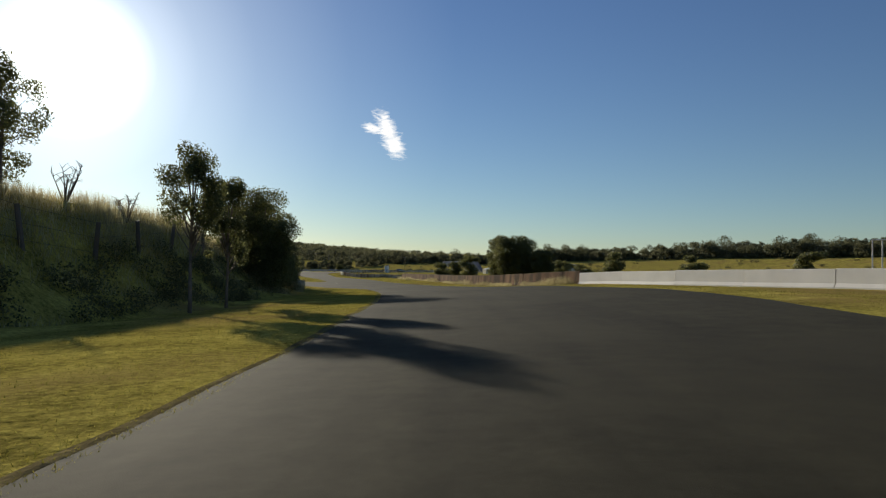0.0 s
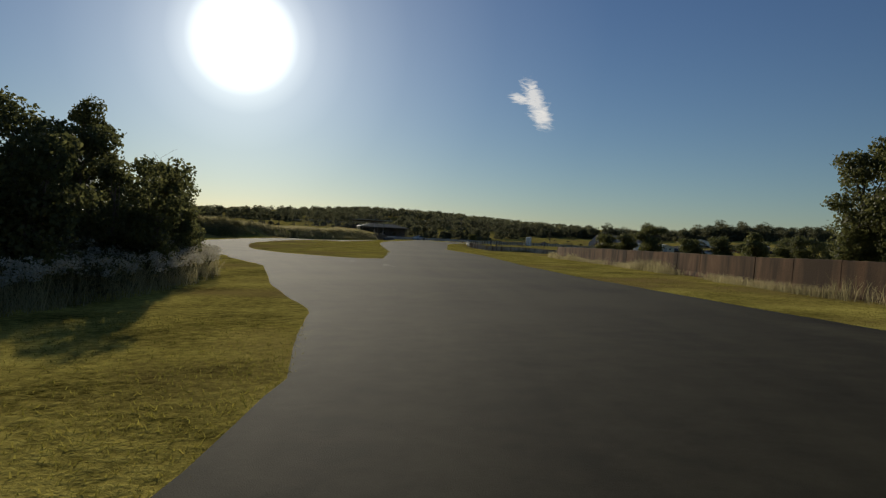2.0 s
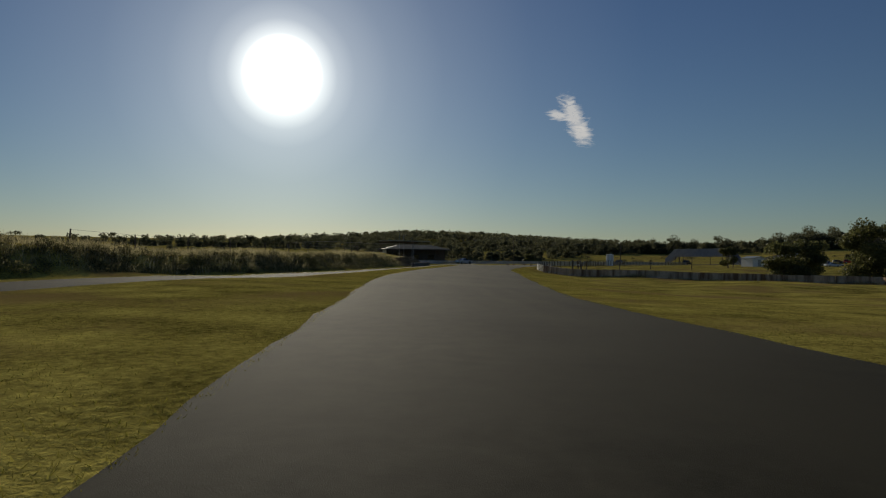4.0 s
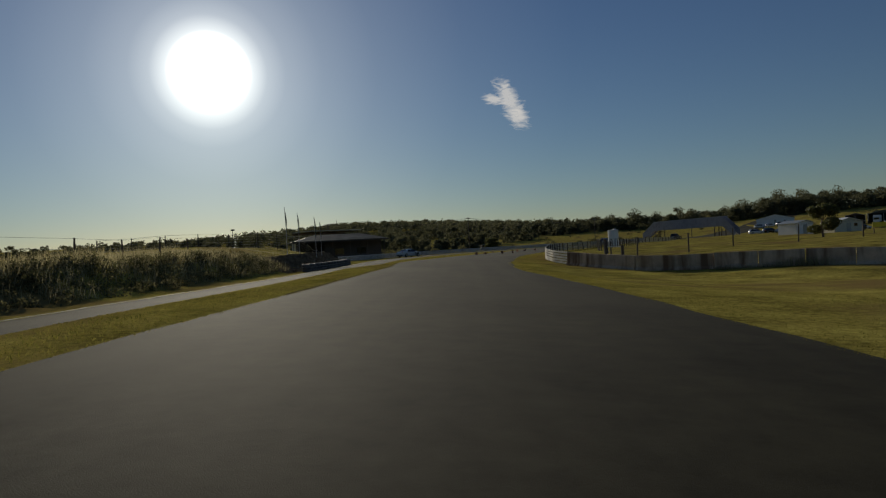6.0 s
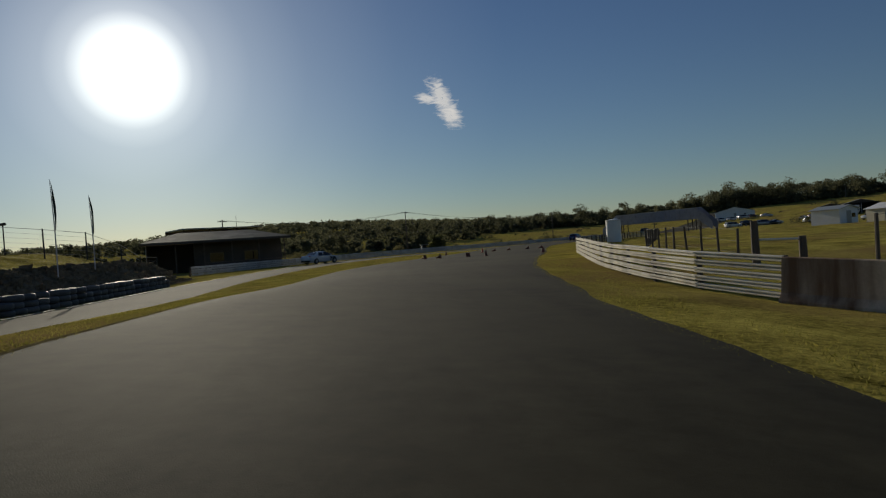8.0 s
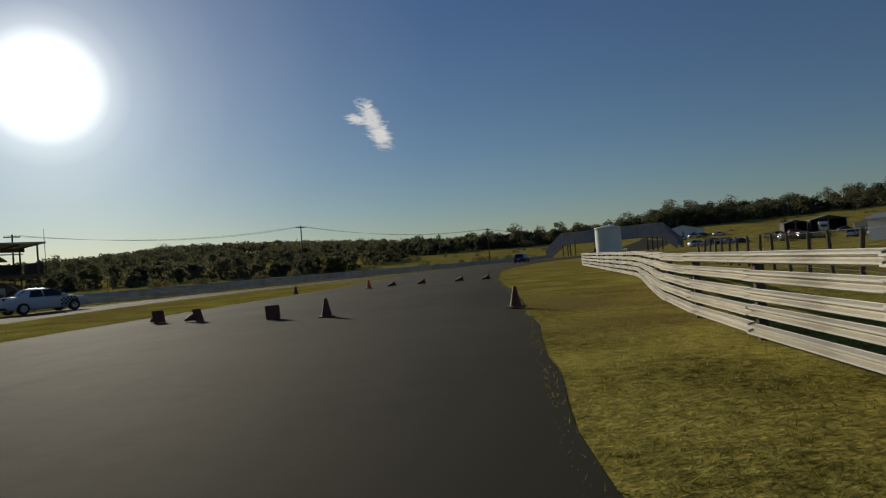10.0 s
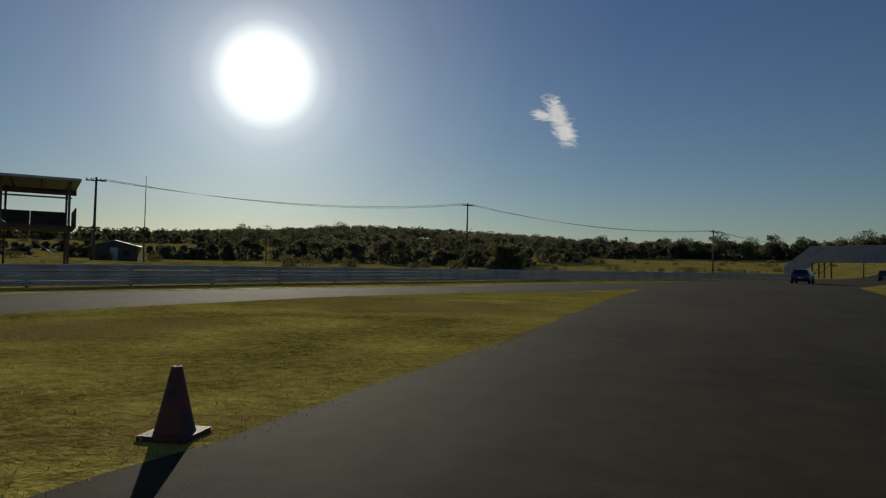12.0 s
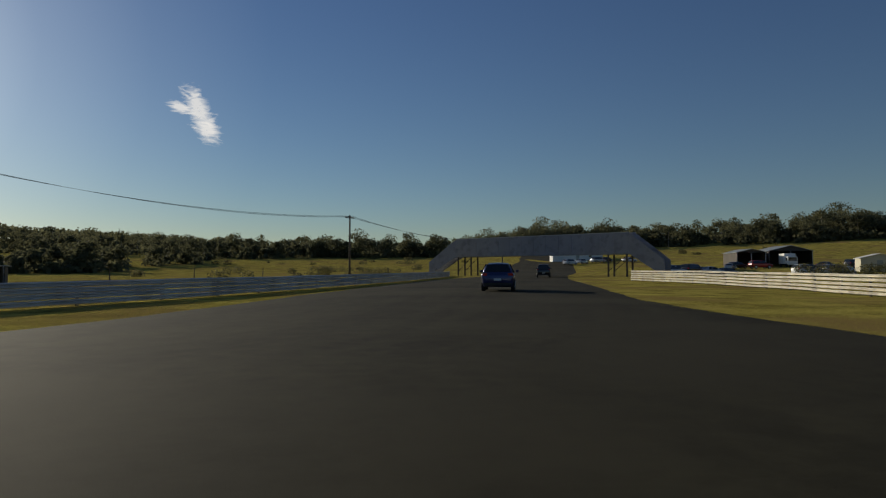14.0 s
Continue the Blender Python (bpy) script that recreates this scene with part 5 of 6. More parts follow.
shed("field_shelter", -98.0, 347.5, 20, 4.2, 2.6, 1.5, "dark_panel", "roof_tin", "low dark timber field shelter with a flat tin roof", True, 0.04)
shed("tin_shed", -147, 318, 40, 6, 4.5, 2.2, "dark_panel", "roof_tin", "low dark shed with bright sunlit roof beyond the guard rail")


def club_house(x, y, turn):
    """A low hip-roofed building with an open veranda; its front looks to local -y."""
    root = thing("club_house", "long low dark building with a hipped tin roof and open veranda", "building", at=pose(x, y, 0.1, 0, 0, turn))
    w, d, h, rise = 15.5, 8.0, 3.5, 1.15
    e, r = 0.6, 3.6
    corner = [(-e, -e), (w + e, -e), (w + e, d + e), (-e, d + e)]
    ridge = [(r, d / 2), (w - r, d / 2)]
    for name, idx in (("roof_slope", (0, 1, 5, 4)), ("roof_hip", (1, 2, 5)), ("roof_slope", (2, 3, 4, 5)), ("roof_hip", (3, 0, 4))):
        bm = bmesh.new()
        pts = [(*corner[i], h) if i < 4 else (*ridge[i - 4], h + rise) for i in idx]
        top = [bm.verts.new((p[0], p[1], p[2] + 0.09)) for p in pts]
        low = [bm.verts.new(p) for p in pts]
        bm.faces.new(top)
        bm.faces.new(low[::-1])
        for k in range(len(pts)):
            q = (k + 1) % len(pts)
            bm.faces.new((top[k], low[k], low[q], top[q]))
        bmesh.ops.recalc_face_normals(bm, faces=bm.faces[:])
        part(name, bm, M["rust_tin"], root)
    part("fascia", box(-e - 0.03, -e - 0.06, h - 0.2, w + e + 0.03, -e - 0.004, h + 0.06, 0.01), M["dark_panel"], root)
    part("back_wall", box(0, d - 0.15, -0.4, w, d, h - 0.01, 0.01), M["dark_panel"], root)
    part("front_wall", box(5.2, 2.6, -0.4, w, 2.75, h - 0.01, 0.01), M["dark_panel"], root)
    part("side_wall", box(0, 2.6, -0.4, 0.15, d - 0.16, h - 0.01, 0.01), M["cream"], root)
    part("side_wall", box(w - 0.15, 2.76, -0.4, w, d - 0.16, h - 0.01, 0.01), M["dark_panel"], root)
    for px in (0.1, 3.1, 6.2, 9.3, 12.4, 15.4):
        part("veranda_post", box(px - 0.06, -0.06, -0.4, px + 0.06, 0.06, h - 0.01, 0.01), M["timber"], root)
    part("veranda_rail", box(6.2, -0.03, 0.9, 15.4, 0.03, 1.0, 0.008), M["timber"], root)
    for px in (7.0, 11.0):
        part("window", box(px, 2.55, 1.0, px + 1.6, 2.597, 2.1, 0.01), M["glass_dark"], root)


club_house(-106, 245, 36.9)
shed("far_house", 8, 492, -10, 16, 7, 2.6, "white_paint", "roof_tin", "long low white building beyond the track")


def tank():
    x, y = -54.4, 264.5
    z = float(ground_z(x, y))
    root = thing("water_tank", "white round water tank behind the guard rail", "tank", at=pose(x, y, z))
    bm = bmesh.new()
    n = 40
    prof = [(1.3, -0.2), (1.3, 0.02)]
    for k in range(14):
        r = 1.3 + (0.012 if k % 2 else 0.0)
        prof.append((r, 0.05 + k * 0.29))
    prof += [(1.3, 4.05), (1.33, 4.06), (1.33, 4.12), (1.2, 4.16), (0.4, 4.32), (0.02, 4.36)]
    rings = [[bm.verts.new((r * math.cos(k * math.tau / n), r * math.sin(k * math.tau / n), h)) for k in range(n)] for r, h in prof]
    for a, b in zip(rings, rings[1:]):
        for k in range(n):
            bm.faces.new((a[k], a[(k + 1) % n], b[(k + 1) % n], b[k]))
    bmesh.ops.scale(bm, vec=(0.69, 0.69, 0.66), verts=bm.verts[:])
    part("tank_body", bm, M["tank"], root, smooth=True)
    part("hatch", rod([(0.3, 0.1, 2.78), (0.3, 0.1, 2.95)], 0.22, 16), M["tank"], root)
    part("outlet_pipe", rod([(0.8, 0.2, 0.3), (1.1, 0.2, 0.3), (1.1, 0.2, -0.2)], 0.05, 8), M["dark"], root)


tank()


# ---------------------------------------------------------------- fences, flags, signs
def fence(points, step, height, name, label, wires=3, post_r=0.06, key="timber", mesh=False, tilt=3):
    root = thing(name, label, "fence")
    rng = random.Random(len(points) * 7 + int(height * 100))
    pts = even(points, step)
    post = None
    tops_ = []
    for x, y in pts:
        z = float(ground_z(x, y))
        m = pose(x, y, z, rng.uniform(-tilt, tilt), rng.uniform(-tilt, tilt), rng.uniform(0, 90))
        if post is None:
            post = part("post", rod([(0, 0, -0.4), (0, 0, height * 0.6), (0, 0, height)], [post_r, post_r * 0.95, post_r * 0.85], 8), M[key], root)
            post.matrix_basis = m
        else:
            part("post", post.data, None, root).matrix_basis = m
        tops_.append(m)
    for k in range(wires):
        h = height * (0.97 - 0.8 * k / max(1, wires - 1)) if wires > 1 else height * 0.97
        part("wire", rod([m @ Vector((0, 0, h)) for m in tops_], 0.018 if mesh and k == 0 else 0.008, 4), M["galv" if mesh else "wire"], root)
    return root


fence([(-16.5, 12), (-17.2, 25), (-18.6, 33), (-19.5, 44), (-22, 58)], 4.2, 1.5, "paddock_fence", "old timber post and wire fence along the embankment crest", 3, 0.1, tilt=7)
fence([(-66, 128), (-68.5, 150), (-73, 168), (-80, 186)], 5.5, 1.3, "paddock_fence", "thin post and wire fence on the bank crest", 3, 0.05, tilt=3)
fence([(-104, 201), (-96, 207.5), (-91.5, 213), (-91, 222), (-93, 229)], 3.4, 1.9, "mesh_fence", "tall galvanised post fence with strained wires on the mound", 6, 0.05, "dark", True, 1)
fence([(-50, 258), (-51.6, 246), (-52.8, 236), (-54.0, 226), (-53.2, 218), (-51.6, 211)], 1.9, 1.25, "paddock_fence", "row of dark timber fence posts behind the guard rail", 3, 0.06, tilt=4)
fence([(-49, 204), (-40, 216), (-28, 222), (-8, 232)], 7.0, 1.8, "paddock_fence", "sparse tall timber fence posts across the paddock", 2, 0.07, tilt=3)
fence([(-128, 318), (-112, 330), (-90, 352), (-70, 372), (-52, 400)], 9.0, 1.4, "paddock_fence", "sparse dark fence posts in the field beyond the rail", 2, 0.05, tilt=3)

gate = thing("gate_posts", "two stout dark timber gate posts with a white bar", "gate", at=pose(-51.8, 207.2, float(ground_z(-51.8, 207.2)), 0, 0, -18))
part("gate_post", rod([(0, 0, -0.4), (0, 0, 0.9), (0, 0, 1.65)], [0.15, 0.14, 0.13], 10), M["timber"], gate)
part("gate_post", rod([(1.55, 0, -0.4), (1.55, 0, 0.5), (1.55, 0, 1.0)], [0.15, 0.14, 0.13], 10), M["timber"], gate)
part("gate_bar", rod([(0, 0, 0.95), (1.55, 0, 0.9)], 0.04, 8), M["white_paint"], gate)


def feather_flag(x, y, height, turn):
    z = float(ground_z(x, y))
    root = thing("feather_flag", "dark furled feather flag on a thin pole", "flag", "flags on the mound", at=pose(x, y, z, 0, 0, turn))
    part("flag_pole", rod([(0, 0, -0.3), (0, 0, height * 0.5), (-0.06, 0, height)], [0.03, 0.024, 0.01], 8), M["galv"], root)
    bm = bmesh.new()
    rows = []
    for k in range(13):
        f = k / 12
        w = 0.085 * math.sin(math.pi * min(1, f * 0.9 + 0.08)) ** 0.8
        zz = height * (0.5 + 0.48 * f)
        rows.append([bm.verts.new((0.02 + w * c - 0.06 * f * f, 0.07 * math.sin(5 * c + k * 0.7), zz)) for c in (0, 0.35, 0.7, 1.0)])
    for a, b in zip(rows, rows[1:]):
        for c in range(3):
            bm.faces.new((a[c], a[c + 1], b[c + 1], b[c]))
    ob = part("flag_cloth", bm, M["flag_cloth"], root, smooth=True)
    s = ob.modifiers.new("thickness", "SOLIDIFY")
    s.thickness = 0.006


for k, (x, y) in enumerate(((-78.6, 197.2), (-80.0, 201.7), (-79.6, 204.2), (-81.2, 208.2))):
    feather_flag(x, y, (5.7, 5.4, 5.1, 4.8)[k] - float(ground_z(x, y)), 20 + 9 * k)

light_mast = thing("light_mast", "thin pole with a small square lamp head", "lamp", at=pose(-105, 226, float(ground_z(-105, 226))))
part("mast_pole", rod([(0, 0, -0.3), (0, 0, 4.4)], [0.06, 0.045], 8), M["dark"], light_mast)
part("lamp_head", box(-0.3, -0.1, 4.4, 0.3, 0.1, 4.62, 0.03), M["dark"], light_mast)

board = thing("yellow_banner", "small yellow banner board in the paddock", "sign", at=pose(-17.5, 250.2, float(ground_z(-17.5, 250.2)), 0, 0, 20))
part("board", box(-1.6, -0.04, 0.9, 1.6, 0.04, 1.55, 0.01), M["yellow"], board)
for px in (-1.4, 1.4):
    part("post", box(px - 0.05, 0.045, -0.3, px + 0.05, 0.13, 1.55, 0.01), M["timber"], board)

goal = thing("metal_frame", "thin grey rectangular pipe frame behind the white barrier", "frame", at=pose(19.2, 37.6, float(ground_z(19.2, 37.6)), 0, 0, -35))
for px in (-0.2, 0.25, 3.2):
    part("upright", rod([(px, 0, -0.3), (px, 0, 2.6)], 0.035, 8), M["galv"], goal)
part("crossbar", rod([(-0.2, 0, 2.6), (3.2, 0, 2.6)], 0.035, 8), M["galv"], goal)


# ---------------------------------------------------------------- tyre wall and rubble at the foot of the mound
def tyre_wall():
    root = thing("tyre_wall", "low wall of stacked old dark tyres along the narrow track", "tyre wall")
    bm = bmesh.new()
    n, prof = 14, [(0.2, 0.03), (0.28, 0.0), (0.32, 0.05), (0.32, 0.15), (0.28, 0.2), (0.2, 0.17)]
    rings = [[bm.verts.new((r * math.cos(k * math.tau / n), r * math.sin(k * math.tau / n), h)) for k in range(n)] for r, h in prof]
    for a, b in zip(rings, rings[1:] + rings[:1]):
        for k in range(n):
            bm.faces.new((a[k], a[(k + 1) % n], b[(k + 1) % n], b[k]))
    bmesh.ops.recalc_face_normals(bm, faces=bm.faces[:])
    me = None
    rng = random.Random(8)
    edge = [(s[1][0] - 0.75, s[1][1]) for s in SIDE if 186 < s[1][1] < 213]
    for x, y in even(edge, 0.66):
        tall = 3 if rng.random() < 0.75 else 2
        for k in range(tall):
            m = pose(x + rng.uniform(-0.06, 0.06), y + rng.uniform(-0.05, 0.05), float(ground_z(x, y)) - 0.01 + 0.2 * k, rng.uniform(-3, 3), rng.uniform(-3, 3), rng.uniform(0, 360))
            if me is None:
                first_tyre = part("tyre", bm, M["old_tyre"], root, smooth=True)
                first_tyre.matrix_basis, me = m, first_tyre.data
            else:
                part("tyre", me, None, root).matrix_basis = m


def rubble():
    rng = np.random.default_rng(33)
    V, F, base = [], [], 0
    cube = np.array([(a, b, c) for a in (-1, 1) for b in (-1, 1) for c in (-1, 1)], float)
    quads = np.array([(0, 1, 3, 2), (4, 6, 7, 5), (0, 4, 5, 1), (2, 3, 7, 6), (0, 2, 6, 4), (1, 5, 7, 3)])
    for k in range(3200):
        y = rng.uniform(188, 221)
        x = float(along(BANK, y)) - rng.uniform(-0.5, 2.5)
        s = rng.uniform(0.04, 0.13) * (1.6 if rng.random() < 0.06 else 1)
        c = cube * rng.uniform(0.55, 1.2, (8, 3)) * s
        a = rng.uniform(0, math.tau)
        rot = np.array([(math.cos(a), -math.sin(a), 0), (math.sin(a), math.cos(a), 0), (0, 0, 1)])
        V.append(c @ rot.T + [x, y, float(ground_z(x, y)) + s * 0.4])
        F.append(quads + base)
        base += 8
    stuff("rubble", np.concatenate(V), np.concatenate(F), M["earth"], "brown earth clods and rubble on the mound face", "rubble")
    y = np.arange(188, 223, 0.8)
    foot = along(BANK, y)
    left = np.stack([foot - 2.7 + 0.35 * wave(foot, y, 0.7), y], 1)
    right = np.stack([foot + 0.7 + 0.2 * wave(foot, y, 0.9), y], 1)
    tagged(part("bare_earth", strip("bare_earth", left, right, 14, 0.07, M["earth"])), "bare brown earth on the face of the mound", "ground", kind="structure")


tyre_wall()
rubble()


# ---------------------------------------------------------------- traffic cones
def cone_parts():
    root = thing("traffic_cone", "upright grimy dark orange traffic cone on the asphalt", "traffic cone", "cones across the track")
    bm = bmesh.new()
    n = 24
    prof = [(0.135, 0.03), (0.128, 0.045), (0.036, 0.45), (0.03, 0.46), (0.02, 0.46), (0.118, 0.035)]
    rings = [[bm.verts.new((r * math.cos(k * math.tau / n), r * math.sin(k * math.tau / n), h)) for k in range(n)] for r, h in prof]
    for a, b in zip(rings, rings[1:]):
        for k in range(n):
            bm.faces.new((a[k], a[(k + 1) % n], b[(k + 1) % n], b[k]))
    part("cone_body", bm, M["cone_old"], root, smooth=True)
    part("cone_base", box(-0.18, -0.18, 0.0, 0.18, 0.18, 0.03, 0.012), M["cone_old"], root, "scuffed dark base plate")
    return root


cone = cone_parts()
UP = [(-65.8, 232.8, 5), (-61.2, 231.9, 30), (-73.2, 252.0, 12), (-69.0, 251.6, 50)]
DOWN = [(-71.4, 235.0, 150), (-69.9, 234.4, 170), (-67.35, 233.3, 120), (-67.6, 251.9, 190), (-66.0, 252.1, 186), (-63.95, 252.0, 182), (-62.5, 251.6, 176)]
first = True
for x, y, a in UP:
    m = pose(x, y, float(ground_z(x, y)) + (0.038 if in_road(x, y) else 0.0), 0, 0, a)
    if first:
        cone.matrix_basis = m
        first = False
    else:
        ob = copy_thing(cone, m)
        if a == 50:
            ob["label"] = "upright bright red-orange traffic cone on the asphalt"
            for child in ob.children:
                child.data = child.data.copy()
                child.data.materials[0] = M["cone_orange"]
slant = math.degrees(math.atan2(0.18 - 0.036, 0.5))
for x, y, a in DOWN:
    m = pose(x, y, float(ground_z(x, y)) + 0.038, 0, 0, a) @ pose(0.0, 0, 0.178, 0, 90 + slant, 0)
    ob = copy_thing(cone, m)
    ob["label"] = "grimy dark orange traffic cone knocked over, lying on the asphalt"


# ---------------------------------------------------------------- cars
def loft(rows, close=True):
    """A skin over rows of equal length."""
    bm = bmesh.new()
    vs = [[bm.verts.new(p) for p in row] for row in rows]
    n = len(rows[0])
    for a, b in zip(vs, vs[1:]):
        for k in range(n if close else n - 1):
            bm.faces.new((a[k], a[(k + 1) % n], b[(k + 1) % n], b[k]))
    bm.faces.new(vs[0][::-1])
    bm.faces.new(vs[-1])
    bmesh.ops.recalc_face_normals(bm, faces=bm.faces[:])
    return bm


def section(x, half, low, high, r=0.16, tuck=0.9):
    """A rounded cross-section of a car body at x."""
    pts = []
    for sx, sz, a0 in ((1, 1, 0), (-1, 1, 90), (-1, -1, 180), (1, -1, 270)):
        for k in range(4):
            a = radians(a0 + 30 * k)
            w = half * (tuck if sz < 0 else 1.0)
            pts.append((x, sx * (w - r) + math.cos(a) * r, (high - r if sz > 0 else low + r) + math.sin(a) * r))
    return pts


def car(name, m, paint, label, kind="hatch", lamps="lamp_red"):
    """A car, x forwards, with its wheels on the ground."""
    root = thing(name, label, "car", at=m)
    if kind == "hatch":
        L, Wd, body = 4.05, 0.87, [(-2.02, 0.74, 0.36, 0.86), (-1.97, 0.82, 0.26, 0.95), (-1.7, 0.87, 0.22, 0.99), (-0.6, 0.88, 0.2, 0.97), (0.6, 0.88, 0.2, 0.95),
                                   (1.2, 0.87, 0.2, 0.93), (1.75, 0.84, 0.24, 0.82), (2.0, 0.74, 0.32, 0.68), (2.05, 0.62, 0.38, 0.6)]
        cab = [(-1.93, 0.74, 0.9), (-1.62, 0.64, 1.42), (-1.3, 0.63, 1.48), (-0.5, 0.64, 1.51), (0.15, 0.62, 1.46), (0.42, 0.64, 1.36), (1.18, 0.76, 0.92)]
        wheel_r, axle = 0.31, (-1.27, 1.28)
    elif kind == "sedan":
        L, Wd, body = 4.7, 0.9, [(-2.35, 0.74, 0.4, 0.88), (-2.28, 0.82, 0.3, 0.98), (-1.9, 0.88, 0.24, 1.0), (-0.6, 0.9, 0.2, 0.94), (0.7, 0.9, 0.2, 0.92),
                                  (1.4, 0.88, 0.2, 0.88), (2.0, 0.85, 0.22, 0.76), (2.3, 0.74, 0.3, 0.64), (2.36, 0.62, 0.36, 0.56)]
        cab = [(-1.75, 0.72, 0.96), (-1.05, 0.62, 1.36), (-0.5, 0.62, 1.42), (0.1, 0.62, 1.4), (0.35, 0.64, 1.33), (1.2, 0.76, 0.9)]
        wheel_r, axle = 0.32, (-1.4, 1.4)
    else:
        L, Wd, body = 4.8, 0.92, [(-2.4, 0.8, 0.45, 1.05), (-2.33, 0.88, 0.36, 1.14), (-1.9, 0.92, 0.34, 1.16), (-0.6, 0.93, 0.32, 1.12), (0.8, 0.93, 0.32, 1.1),
                                   (1.5, 0.92, 0.32, 1.08), (2.1, 0.88, 0.36, 1.0), (2.38, 0.78, 0.42, 0.9), (2.42, 0.68, 0.48, 0.82)]
        cab = [(-2.3, 0.8, 1.1), (-2.15, 0.72, 1.72), (-1.6, 0.7, 1.78), (-0.4, 0.7, 1.8), (0.35, 0.68, 1.75), (0.6, 0.7, 1.64), (1.3, 0.8, 1.08)]
        wheel_r, axle = 0.38, (-1.45, 1.5)
    shell = part("body", loft([section(x, h, lo, hi) for x, h, lo, hi in body]), M[paint], root, smooth=True)
    floor_z = min(b[3] for b in body[2:6]) - 0.12
    rows = []
    for x, h, top in cab:
        lowx = np.interp(x, [b[0] for b in body], [b[1] for b in body]) * 0.96
        r = min(0.14, max(0.03, (top - floor_z) * 0.3))
        rows.append([(x, -lowx, floor_z), (x, -h - (lowx - h) * 0.25, floor_z + (top - floor_z) * 0.7), (x, -h + r, top - r * 0.2), (x, 0, top), (x, h - r, top - r * 0.2),
                     (x, h + (lowx - h) * 0.25, floor_z + (top - floor_z) * 0.7), (x, lowx, floor_z)])
    part("cabin", loft(rows), M[paint], root, smooth=True)

    def pane(nm, pts, out):
        bm = bmesh.new()
        o = Vector(out)
        f = [bm.verts.new(Vector(p) + o * 0.022) for p in pts]
        b = [bm.verts.new(Vector(p) - o * 0.03) for p in pts]
        bm.faces.new(f)
        bm.faces.new(b[::-1])
        for k in range(len(pts)):
            j = (k + 1) % len(pts)
            bm.faces.new((f[k], b[k], b[j], f[j]))
        bmesh.ops.recalc_face_normals(bm, faces=bm.faces[:])
        return part(nm, bm, M["glass_dark"], root)

    a, b = cab[0], cab[1]
    s, t = cab[-2], cab[-1]

    def mixp(p, q, f):
        return [p[i] + (q[i] - p[i]) * f for i in range(3)]

    lo, hi = mixp(a, b, 0.2), mixp(a, b, 0.93)
    n = Vector((-(b[2] - a[2]), 0, b[0] - a[0])).normalized()
    pane("rear_window", [(lo[0], -lo[1] * 0.92, lo[2]), (lo[0], lo[1] * 0.92, lo[2]), (hi[0], hi[1] * 0.86, hi[2]), (hi[0], -hi[1] * 0.86, hi[2])], n)
    lo, hi = mixp(t, s, 0.12), mixp(t, s, 0.93)
    n = Vector((s[2] - t[2], 0, t[0] - s[0])).normalized()
    pane("windscreen", [(lo[0], lo[1] * 0.93, lo[2]), (lo[0], -lo[1] * 0.93, lo[2]), (hi[0], -hi[1] * 0.86, hi[2]), (hi[0], hi[1] * 0.86, hi[2])], n)
    top = cab[3][2] - 0.1
    belt = floor_z + 0.16
    for sy in (-1, 1):
        w0, w1 = body[4][1] * 0.945, cab[3][1] * 0.985
        for x0, x1, x2, x3 in ((cab[1][0] - 0.02, -0.32, -0.32, cab[1][0] + 0.2), (-0.24, cab[-1][0] - 0.2, cab[-2][0] - 0.06, -0.24)):
            pane("side_window", [(x0, sy * w0, belt), (x1, sy * w0, belt), (x2, sy * w1, top), (x3, sy * w1, top)], (0, sy, 0.25))
        part("mirror", box(0.62, min(sy * 0.9, sy * 1.08), belt + 0.0, 0.78, max(sy * 0.9, sy * 1.08), belt + 0.14, 0.03), M[paint], root)
    x0 = body[1][0]
    zl = body[2][3] - 0.2
    for sy in (-1, 1):
        y0, y1 = sorted((sy * (body[1][1] - 0.02), sy * (body[1][1] - 0.3)))
        part("tail_lamp", box(x0 - 0.06, y0, zl, x0 + 0.16, y1, zl + 0.16, 0.03), M["lamp_red"], root, "red tail lamp")
        xf = body[-3][0]
        y0, y1 = sorted((sy * (body[-3][1] - 0.06), sy * (body[-3][1] - 0.34)))
        part("headlight", box(xf - 0.05, y0, body[-3][3] - 0.2, xf + 0.2, y1, body[-3][3] - 0.07, 0.03), M["lamp_clear"], root, "clear headlight")
    part("rear_bumper", box(x0 - 0.09, -body[1][1] * 0.9, 0.3, x0 + 0.2, body[1][1] * 0.9, 0.5, 0.05), M["dark"], root)
    part("number_plate", box(x0 - 0.105, -0.19, 0.56, x0 - 0.04, 0.19, 0.67, 0.005), M["white_paint"], root, "plain pale number plate")
    part("grille", box(body[-1][0] - 0.06, -0.45, body[-1][2] + 0.02, body[-1][0] + 0.02, 0.45, body[-1][3] - 0.02, 0.02), M["dark"], root)
    tyre = None
